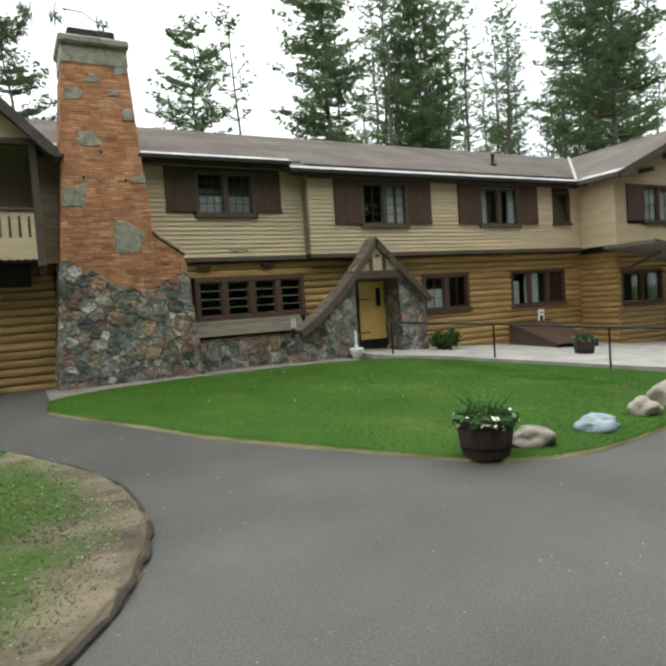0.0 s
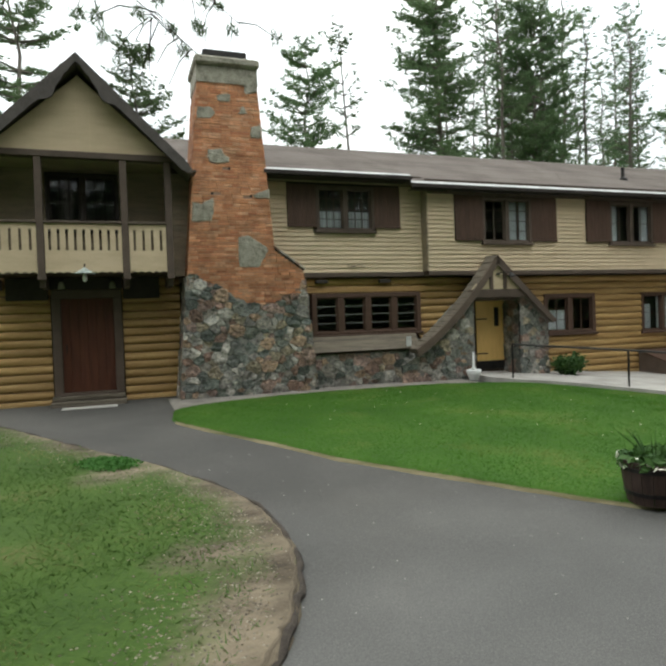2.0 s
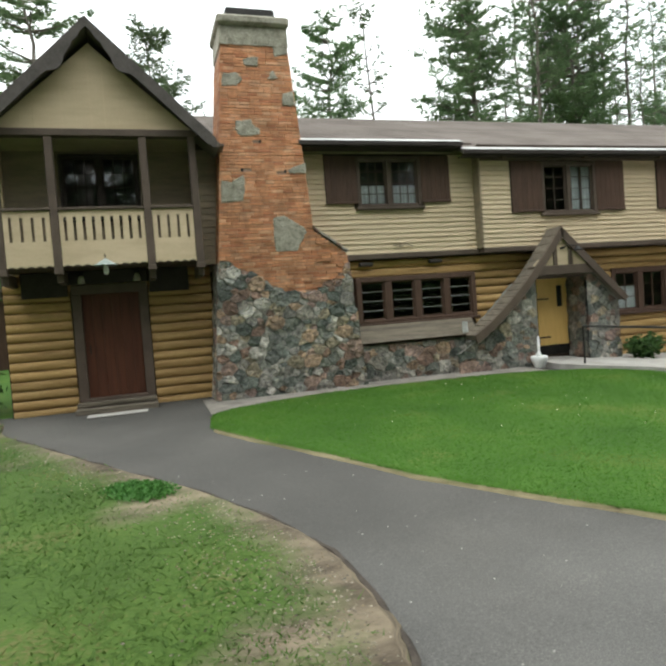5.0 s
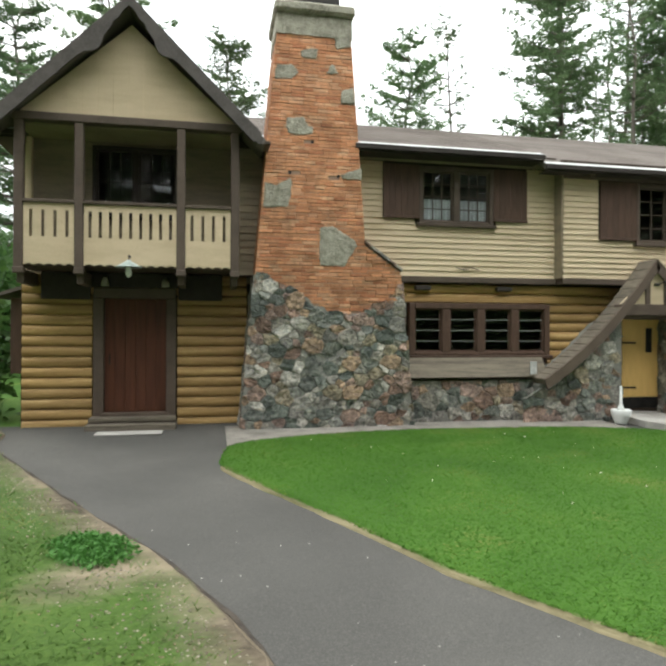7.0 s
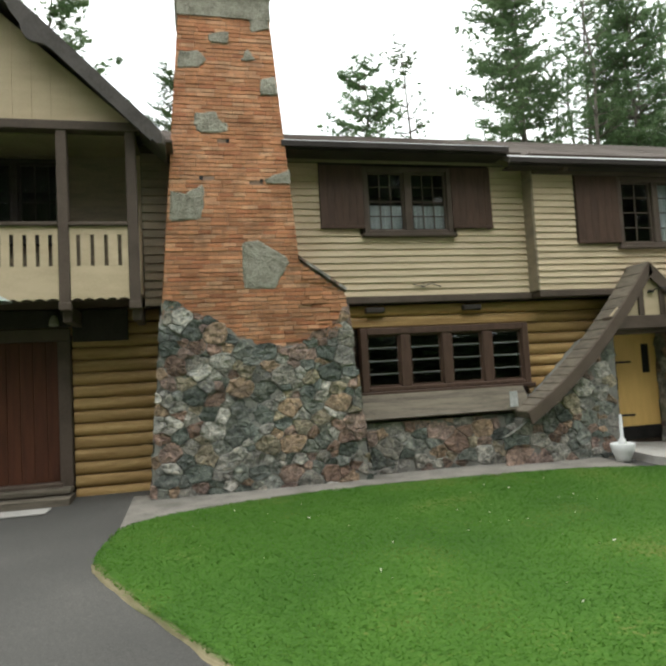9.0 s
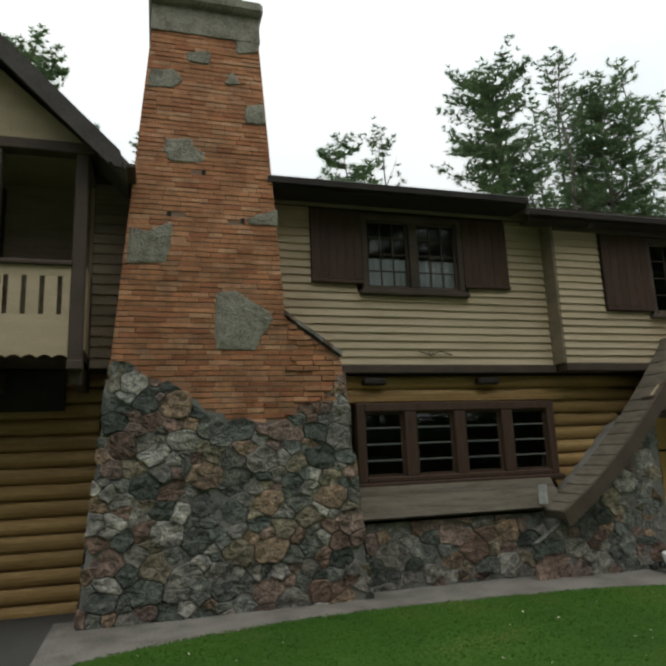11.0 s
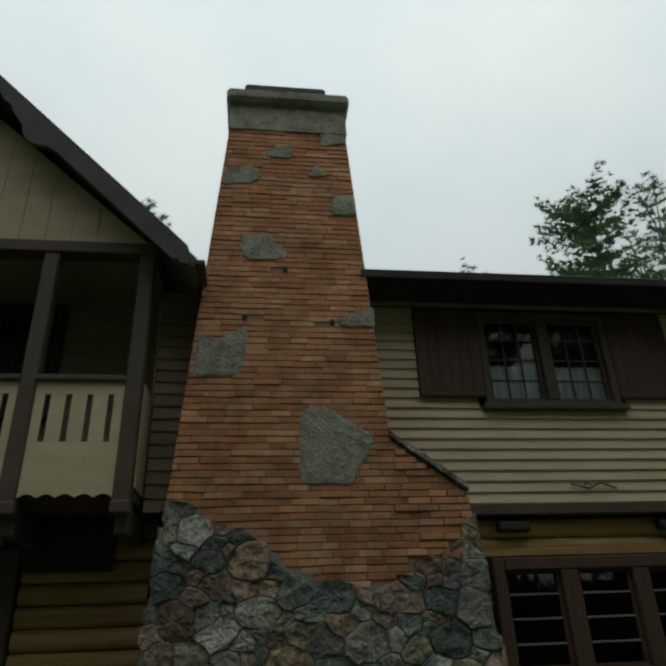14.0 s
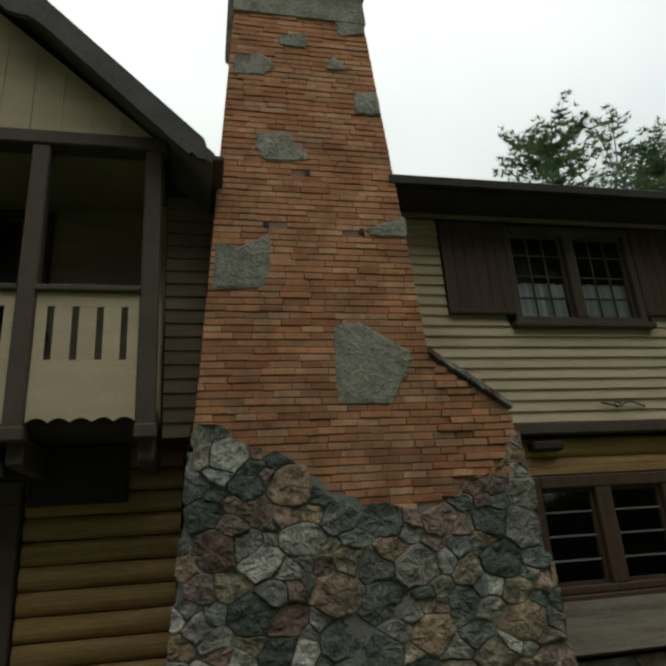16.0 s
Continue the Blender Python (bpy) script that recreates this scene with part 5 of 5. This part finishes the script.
def pine(label, height, base, reach, seed, whorls=26, per=6, lush=1.0, trunk_r=0.3, up=0.1, material=None, bend=0.3, crest=0.72):
    """A pine: tapered trunk, whorls of limbs, and many small sprays of needles along them."""
    rr = random.Random(seed)
    tree = thing("pine_tree", label, "tree", "pines round the lodge")
    wob = [Vector((rr.uniform(-bend, bend), rr.uniform(-bend, bend), 0)) * (k / 8) for k in range(9)]
    spine = [Vector((0, 0, height * k / 8)) + wob[k] for k in range(9)]
    trunk, crown = Mesh(), Mesh()
    trunk.tube(spine, [trunk_r * (1 - 0.93 * k / 8) + 0.015 for k in range(9)], 9)

    def on(t):
        i = min(7, int(t * 8))
        return spine[i].lerp(spine[i + 1], t * 8 - i)

    for w in range(whorls):
        f_ = (w + rr.uniform(-0.4, 0.4)) / (whorls - 1)
        t = min(0.985, max(0.02, base + (1 - base) * f_))
        prof = math.sin(math.pi * min(1, max(0.05, 0.2 + crest * f_))) ** 0.7
        for b in range(per):
            if rr.random() < 0.12:
                continue
            a = rr.uniform(0, 6.283)
            ln = reach * prof * rr.uniform(0.55, 1.12)
            p0 = on(t)
            out_ = Vector((math.cos(a), math.sin(a), 0))
            lift = up + 0.5 * f_ + rr.uniform(-0.12, 0.12)
            pts = [p0 + out_ * ln * s + Vector((0, 0, ln * (lift * s - 0.25 * s * (1 - s)))) for s in (0, 0.35, 0.7, 1)]
            trunk.tube(pts, [0.016 * ln + 0.015, 0.011 * ln + 0.01, 0.012, 0.005], 4, False)
            side = Vector((-out_.y, out_.x, 0))
            n = max(5, int(ln * 10 * lush))
            for k in range(n):
                s = rr.uniform(0.25, 1.03)
                q = pts[0].lerp(pts[3], s) + side * rr.gauss(0, 0.16 * ln * (1.15 - s) + 0.12) + Vector((0, 0, rr.gauss(0, 0.09) - 0.12 * ln * s * (1 - s)))
                for j in range(9):
                    d = (out_ * rr.uniform(-0.3, 1.2) + side * rr.gauss(0, 0.9) + Vector((0, 0, rr.uniform(-0.15, 0.7)))).normalized()
                    v = d.cross(Vector((rr.gauss(0, 1), rr.gauss(0, 1), rr.gauss(0, 1)))).normalized()
                    l_, w_ = rr.uniform(0.16, 0.36), rr.uniform(0.022, 0.045)
                    crown.add([q - v * w_, q + d * l_, q + v * w_], [(0, 1, 2)])
    part("trunk", trunk, BARK, tree, "grey-brown bark", True)
    tagged(part("crown", crown, material or NEEDLE, tree, "sprays of green needles"), kind="stuff")
    return tree


def put(tree, x, y, turn=0.0, size=1.0, first=False):
    m = pose(x, y, ground(x, y) - 0.1, 0, 0, turn) @ Matrix.Scale(size, 4)
    if first:
        tree.matrix_basis = m
        return tree
    t = copy_thing(tree, pose(x, y, ground(x, y) - 0.1, 0, 0, turn))
    t.scale = (size, size, size)
    return t


white_pine = pine("broad young white pine with layered limbs behind the lodge", 21.5, 0.12, 3.6, 11, 20, 8, 1.6, 0.26, 0.06)
put(white_pine, 13.8, 42.0, 40, 0.94, True)
snag = pine("thin half-bare pine with a sparse top", 18.4, 0.68, 1.7, 12, 9, 4, 0.35, 0.14, 0.35)
put(snag, 18.0, 45.0, 0, 1.28, True)
big_pine = pine("tall dense pine close behind the lodge", 20.9, 0.2, 3.1, 13, 30, 9, 1.3, 0.28, 0.05, crest=0.6)
put(big_pine, 18.7, 32.5, 0, 0.95, True)
red_pine = pine("tall slender red pine with a high open crown", 25, 0.27, 2.2, 14, 24, 4, 0.5, 0.2, 0.2)
put(red_pine, 27.0, 37.0, 10, 0.85, True)
red_pine_b = pine("tall slender red pine with a bare lower trunk", 27, 0.42, 2.0, 15, 20, 4, 0.5, 0.19, 0.25)
put(red_pine_b, 31.0, 39.0, 80, 0.9, True)
dark_pine = pine("broad dark white pine beside the east wing", 25, 0.12, 4.6, 16, 26, 8, 1.25, 0.34, 0.02)
put(dark_pine, 36.5, 27.0, 30, 1.0, True)
put(dark_pine, 39.5, 31.0, 200, 1.05)
put(big_pine, 28.0, 36.0, 110, 1.05)
rt = random.Random(31)
for k in range(22):
    src = (red_pine, red_pine_b)[k % 2]
    put(src, 26 + 1.6 * k + rt.uniform(-1, 1), 37 + 1.0 * (k % 4) * 3 + rt.uniform(-2, 2), rt.uniform(0, 360), rt.uniform(0.8, 1.05))
for k in range(7):
    put((red_pine, red_pine_b, big_pine)[k % 3], 28 + 5.2 * k + rt.uniform(-1, 1), 52 + rt.uniform(-3, 5), rt.uniform(0, 360), rt.uniform(0.9, 1.15))
for x, y, s in ((-4.2, 42, 1.1), (2.6, 45, 0.93), (-10.5, 46, 1.05), (-18, 40, 1.0), (46, 33, 1.0), (52, 40, 1.1), (-25, 52, 1.1), (-14, 60, 1.1)):
    put(white_pine, x, y, rt.uniform(0, 360), s)
# unseen pines added behind the camera to keep low sky light off the facade
for ring in range(3):
    for k in range(22):
        a = radians(165 + 210 * (k + 0.5 * ring) / 21)
        put((dark_pine, white_pine, white_pine, red_pine)[(k + ring) % 4], 4 + (20 + 5 * ring) * math.cos(a) * 1.3, -2 + (15 + 5 * ring) * math.sin(a), 37 * k, 1.1 + 0.1 * ring)


def shrub(x, y, r, h, label, seed, n=900, leaf=0.07, lift=0.0, material=None):
    rr = random.Random(seed)
    s = thing("shrub", label, "shrub", at=(x, y, ground(x, y) + lift))
    stems, leaves = Mesh(), Mesh()
    for k in range(9):
        a = rr.uniform(0, 6.28)
        tip = Vector((r * 0.7 * math.cos(a), r * 0.7 * math.sin(a), h * rr.uniform(0.6, 0.95)))
        stems.tube([(0, 0, 0), tip * 0.5 + Vector((0, 0, 0.1 * h)), tip], [0.02, 0.014, 0.005], 4)
        for j in range(n // 9):
            c = tip * rr.uniform(0.3, 1.05) + Vector((rr.gauss(0, 0.28 * r), rr.gauss(0, 0.28 * r), rr.gauss(0, 0.14 * h)))
            c.z = max(0.02, c.z)
            leafy(leaves, c, leaf, rr)
    part("stem", stems, BARK, s)
    tagged(part("foliage", leaves, material or LEAF, s, "dense green leaves"), kind="stuff")
    return s


shrub(12.75, 15.35, 0.4, 0.5, "low rounded green shrub beside the porch pier", 41, 1500, 0.06, 0.13)
shrub(-3.1, 17.6, 0.8, 1.9, "bushy green shrub at the corner of the lodge", 42, 2600, 0.1)
shrub(-4.6, 19.4, 1.3, 3.2, "tall dark green shrub beside the lodge", 43, 3200, 0.13)
shrub(-7.8, 26.0, 2.5, 5.0, "large leafy bush at the edge of the yard", 44, 4200, 0.2)
shrub(-13.5, 32.0, 3.5, 6.0, "large leafy bush at the edge of the woods", 45, 4200, 0.26)

# hedge out of view, added to block horizon light and its reflection in windows
low_bush = shrub(-30.0, -10.0, 3.2, 4.5, "dense leafy thicket added to screen the horizon and its low light", 46, 4200, 0.28)
for k in range(26):
    a = radians(168 + 204 * k / 25)
    x, y = 4 + 21 * math.cos(a) * 1.25, -2 + 16 * math.sin(a)
    copy_thing(low_bush, pose(x, y, ground(x, y), 0, 0, 47 * k))

for x, y in ((-6.5, 31.0), (-9.5, 37.0), (-14.0, 42.0), (-19.0, 36.0), (-4.5, 48.0)):
    copy_thing(low_bush, pose(x, y, ground(x, y) - 0.1, 0, 0, 31 * x))

near_pine = thing("roadside_pine", "grey-barked pine trunk on the verge with a drooping limb", "tree", at=(-1.15, 6.97, ground(0, 7.0)))
tp = [Vector((-0.02, 0, -0.1)), Vector((0.0, 0, 0.3)), Vector((0.11, 0, 1.3)), Vector((0.18, 0, 1.9)), Vector((0.24, 0, 2.8)), Vector((0.32, 0.02, 4.3)), Vector((0.36, 0.1, 7.0)), Vector((0.36, 0.1, 12.0))]
tm = Mesh().tube(tp, [0.26, 0.215, 0.195, 0.19, 0.187, 0.18, 0.16, 0.08], 24)
for i, v in enumerate(tm.v):
    a = (i % 24) / 24 * 2 * math.pi
    q = 0.018 * math.sin(7 * a + v[2] * 0.7) + 0.012 * math.sin(13 * a - v[2])
    tm.v[i] = (v[0] + q * math.cos(a), v[1] + q * math.sin(a), v[2])
part("trunk", tm, GREYBARK, near_pine, "furrowed weathered grey bark", True)
limbs, needles = Mesh(), Mesh()
rl = random.Random(77)
for (p, q, r0) in (((0.28, 0.0, 5.2), (2.5, -1.5, 3.8), 0.022), ((0.28, 0, 5.5), (1.6, -1.9, 3.85), 0.018), ((0.28, 0, 5.7), (2.9, -1.0, 4.3), 0.02), ((0.28, 0, 5.9), (1.0, -1.5, 4.3), 0.018)):
    p, q = Vector(p), Vector(q)
    pts = [p.lerp(q, t) + Vector((rl.uniform(-0.08, 0.08), rl.uniform(-0.08, 0.08), 0.35 * math.sin(math.pi * t))) for t in (0, 0.25, 0.5, 0.75, 1)]
    limbs.tube(pts, [r0, r0 * 0.6, r0 * 0.4, r0 * 0.25, 0.003], 6)
    for k in range(20):
        t = rl.uniform(0.4, 1)
        c = pts[0].lerp(pts[4], t) + Vector((0, 0, 0.3 * math.sin(math.pi * t)))
        e = c + Vector((rl.uniform(-0.3, 0.3), rl.uniform(-0.3, 0.3), rl.uniform(-0.35, 0.05)))
        limbs.tube([c, c.lerp(e, 0.5) + Vector((0, 0, 0.04)), e], [0.006, 0.005, 0.003], 4)
        if rl.random() < 0.7:
            for j in range(60):
                d = Vector((rl.gauss(0, 1), rl.gauss(0, 1), rl.gauss(0, 0.8))).normalized()
                v = d.orthogonal().normalized() * 0.006
                o = e + Vector((rl.uniform(-0.04, 0.04), rl.uniform(-0.04, 0.04), rl.uniform(-0.03, 0.03)))
                needles.add([o - v, o + d * rl.uniform(0.06, 0.12), o + v], [(0, 1, 2)])
part("limb", limbs, SOIL, near_pine, "thin dark limb")
tagged(part("needles", needles, NEEDLE, near_pine, "tufts of dark needles"), kind="stuff")
plank = thing("trunk_board", "short dark board nailed across the trunk", "board", at=(-0.93, 6.74, 4.9))
part("board", Mesh().cbox(-0.5, 0.36, -0.02, 0.02, -0.07, 0.07), TRIM, plank)
notice = thing("trunk_sign", "blue and white notice fixed to the pine trunk", "sign", at=(-1.06, 6.74, 2.16))
part("plate", Mesh().cbox(-0.27, 0.27, 0, 0.012, 0, 0.34, 0.003), WHITE, notice)
part("header", Mesh().cbox(-0.262, 0.262, -0.004, -0.0005, 0.2, 0.332, 0.001), BLUE, notice, "blue header")
for z_, a_, b_ in ((0.15, -0.22, 0.22), (0.105, -0.2, 0.2), (0.06, -0.22, 0.16)):
    part("bar", Mesh().box(a_, b_, -0.003, -0.0005, z_, z_ + 0.018), DARKMETAL, notice)
tc = bpy.data.curves.new("lettering", "FONT")
tc.body, tc.size, tc.align_x, tc.extrude = "CE", 0.14, "RIGHT", 0.001
letters = new("lettering", tc)
tc.materials.append(WHITE)
letters.parent = notice
letters.matrix_local = pose(0.25, -0.006, 0.215, 90, 0, 0)

# ---- grass blades and litter ----


def blades(name, edge, centre, n, tall, keep, material, label, seed, lift):
    rr = np.random.RandomState(seed)
    line = np.array([tuple(p) for p in rounded(edge)])
    lo, hi = np.maximum(line.min(0), (-5.5, 3)), np.minimum(line.max(0), (13.5, 17))
    p = lo + (hi - lo) * rr.rand(n, 2)
    a, b = line, np.roll(line, -1, 0)
    hit = np.zeros(n, bool)
    for (x0, y0), (x1, y1) in zip(a, b):
        if y0 != y1:
            cut = ((y0 > p[:, 1]) != (y1 > p[:, 1])) & (p[:, 0] < (x1 - x0) * (p[:, 1] - y0) / (y1 - y0) + x0)
            hit ^= cut
    p = p[hit]
    p = p[keep(p, rr.rand(len(p)))]
    k = len(p)
    z = np.array([ground(x, y) for x, y in p]) + lift
    ang, h = rr.rand(k) * 6.283, tall * rr.uniform(0.5, 1.2, k)
    w = 0.006 + 0.004 * rr.rand(k)
    dx, dy = np.cos(ang) * w, np.sin(ang) * w
    lx, ly = rr.normal(0, 1.7, k) * h, rr.normal(0, 1.7, k) * h
    v = np.stack([np.stack([p[:, 0] - dx, p[:, 1] - dy, z], 1), np.stack([p[:, 0] + dx, p[:, 1] + dy, z], 1), np.stack([p[:, 0] + lx, p[:, 1] + ly, z + h], 1)], 1).reshape(-1, 3)
    me = bpy.data.meshes.new(name)
    me.from_pydata(v.tolist(), [], np.arange(3 * k).reshape(-1, 3).tolist())
    me.materials.append(material)
    return tagged(new(name, me), label, "grass", "", "stuff")


VERGE_LINE = np.array([tuple(p) for p in rounded(VERGE_EDGE)[:70]])
BLADE = surf("grass_blade", (0.043, 0.13, 0.009), (0.075, 0.18, 0.014), 0.9, 30, 0.8, 0, 0, c3=(0.15, 0.19, 0.042), third=0.6)
thin(BLADE, 0.5)
ROUGH = thin(surf("dry_grass_blade", (0.045, 0.1, 0.013), (0.08, 0.15, 0.022), 0.9, 30, 0.7, 0, 0, c3=(0.17, 0.165, 0.06), third=0.6), 0.3)
blades("grass", LAWN_EDGE, (6.2, 10.6), 330000, 0.017, lambda p, r: p[:, 0] < 14, BLADE, "short mown grass blades of the lawn", 1, 0.045)
blades("rough_grass", VERGE_EDGE, (-6.5, 9.5), 120000, 0.045, lambda p, r: (p[:, 0] > -5) & (r < 0.25 + 0.5 * (np.sin(p[:, 0] * 2.1) * np.cos(p[:, 1] * 1.7) > -0.2)) & (np.min(np.hypot(p[:, None, 0] - VERGE_LINE[None, :, 0], p[:, None, 1] - VERGE_LINE[None, :, 1]), 1) > 0.1 + 0.95 * r), ROUGH, "tufty uneven grass of the verge", 2, 0.06)
lit, rg = Mesh(), random.Random(9)
vl = rounded(VERGE_EDGE)[:60]
for k in range(3800):
    p = rg.choice(vl).lerp(Vector((-6.5, 9.5)), abs(rg.gauss(0, 0.055)) + 0.012)
    x, y, s = p.x + rg.uniform(-0.15, 0.05), p.y + rg.uniform(-0.15, 0.15), rg.uniform(0.004, 0.015)
    z = ground(x, y) + 0.07
    lit.add([(x - s, y, z), (x, y - s, z), (x + s, y, z), (x, y + s, z), (x, y, z + s * 0.7)], [(0, 1, 4), (1, 2, 4), (2, 3, 4), (3, 0, 4)])
tagged(part("gravel", lit, palette("gravel", [(0.3, 0.27, 0.2), (0.2, 0.17, 0.13), (0.42, 0.38, 0.3), (0.27, 0.22, 0.14)], island=True), None), "scattered gravel and dry leaf litter on bare earth", "gravel", "", "stuff")

CLOVER = thin(surf("clover_leaf", (0.045, 0.145, 0.022), (0.08, 0.21, 0.04), 3, 20, 0.6, 0, 0), 0.3)
rc = random.Random(52)
clover = thing("clover_patch", "low bright green clover patch on the gravelly verge", "weeds", at=(0.5, 10.0, ground(0.5, 10.0) + 0.07))
cm = Mesh()
for k in range(2200):
    a, q = rc.uniform(0, 6.283), math.sqrt(rc.random()) * (1 + 0.25 * math.sin(5 * k))
    leafy(cm, Vector((0.32 * q * math.cos(a) - 0.14 * q * math.sin(a), 0.4 * q * math.sin(a), rc.uniform(0.0, 0.07) * (1.2 - 0.6 * q))), 0.024, rc)
tagged(part("foliage", cm, CLOVER, clover, "small bright green leaves"), kind="stuff")

flecks = Mesh()
for k in range(140):
    x, y = rc.uniform(2.6, 11), rc.uniform(7.2, 14.8)
    if x > 14.2 - 0.95 * y + 0.6 and x < 11.5 - max(0, y - 13) * 1.2:
        leafy(flecks, Vector((x, y, ground(x, y) + 0.075)), 0.014, rc)
tagged(part("clover_blossom", flecks, FLOWER, None), "tiny pale clover blossoms scattered on the lawn", "blossoms", "", "stuff")

specks = Mesh()
for k in range(280):
    x, y, q = rg.uniform(-1, 9), rg.uniform(2.5, 11), rg.uniform(0.004, 0.011)
    z = ground(x, y)
    specks.add([(x - q, y, z), (x, y - q, z), (x + q, y, z), (x, y + q, z), (x, y, z + q * 0.7)], [(0, 1, 4), (1, 2, 4), (2, 3, 4), (3, 0, 4)])
tagged(part("road_grit", specks, WALKC, None), "pale grit scattered on the asphalt", "grit", "", "stuff")

# ---- bricks and stones, piece by piece ----
for mid, w, z, out_ in near_bricks:
    shared("brick", brick_data(w), chimney, pose(mid, CY + out_, z))
rubble(chimney, (1.95, 5.45, 0.72, 3.75), lambda u, v: ch_left(v) - 0.06 < u < ch_right(v) + 0.06 and v < seam(u) + 0.03, lambda u, v, o: (min(max(u, ch_left(v) - 0.03), ch_right(v) + 0.03), CY - o, min(max(v, 0.62), seam(u) + 0.015)), 0.215, 0.036, 3)
rubble(chimney, (15.85, 16.8, 0.72, 3.65), lambda u, v: True, lambda u, v, o: (ch_left(v) - o * 0.6, max(u, 15.84), min(max(v, 0.62), 3.8)), 0.26, 0.034, 4)
rubble(chimney, (15.85, 16.5, 0.72, 3.2), lambda u, v: v < 3.2, lambda u, v, o: (ch_right(min(v, 3.5)) + o * 0.6, min(max(u, 15.84), 16.6), min(max(v, 0.62), 3.5)), 0.26, 0.03, 5)
rubble(plinth, (5.35, 9.9, 0.75, 1.72), lambda u, v: u < 8.9, lambda u, v, o: (max(u, 5.3), 16.11 - o, min(max(v, 0.62), 1.76)), 0.25, 0.036, 6)
rubble(porch, (8.2, 9.95, 0.75, 3.1), lambda u, v: u < 9.9 and v < rake_left(u) - 0.17, lambda u, v, o: (min(u, 9.97), PF + 0.11 - o, min(max(v, 0.62), rake_left(min(u, 9.97)) - 0.22, 3.08)), 0.22, 0.036, 7)
rubble(porch, (11.45, 12.4, 0.7, 3.05), lambda u, v: v < 3.05 - max(0, u - 11.7) * 0.95, lambda u, v, o: (min(max(u, 11.42), 12.4), PF + 0.11 - o, min(max(v, 0.5), 4.05 - 0.9635 * (min(max(u, 11.42), 12.4) - PK), 3.08)), 0.22, 0.036, 8)
rubble(porch, (15.75, 16.5, 0.7, 3.05), lambda u, v: True, lambda u, v, o: (11.44 - o * 0.7, min(max(u, PF + 0.12), 16.55), min(max(v, 0.5), 3.03)), 0.26, 0.036, 9)
rubble(porch, (15.75, 16.5, 0.7, 3.05), lambda u, v: True, lambda u, v, o: (9.96 + o * 0.5, min(max(u, PF + 0.12), 16.55), min(max(v, 0.5), 3.03)), 0.26, 0.036, 10)
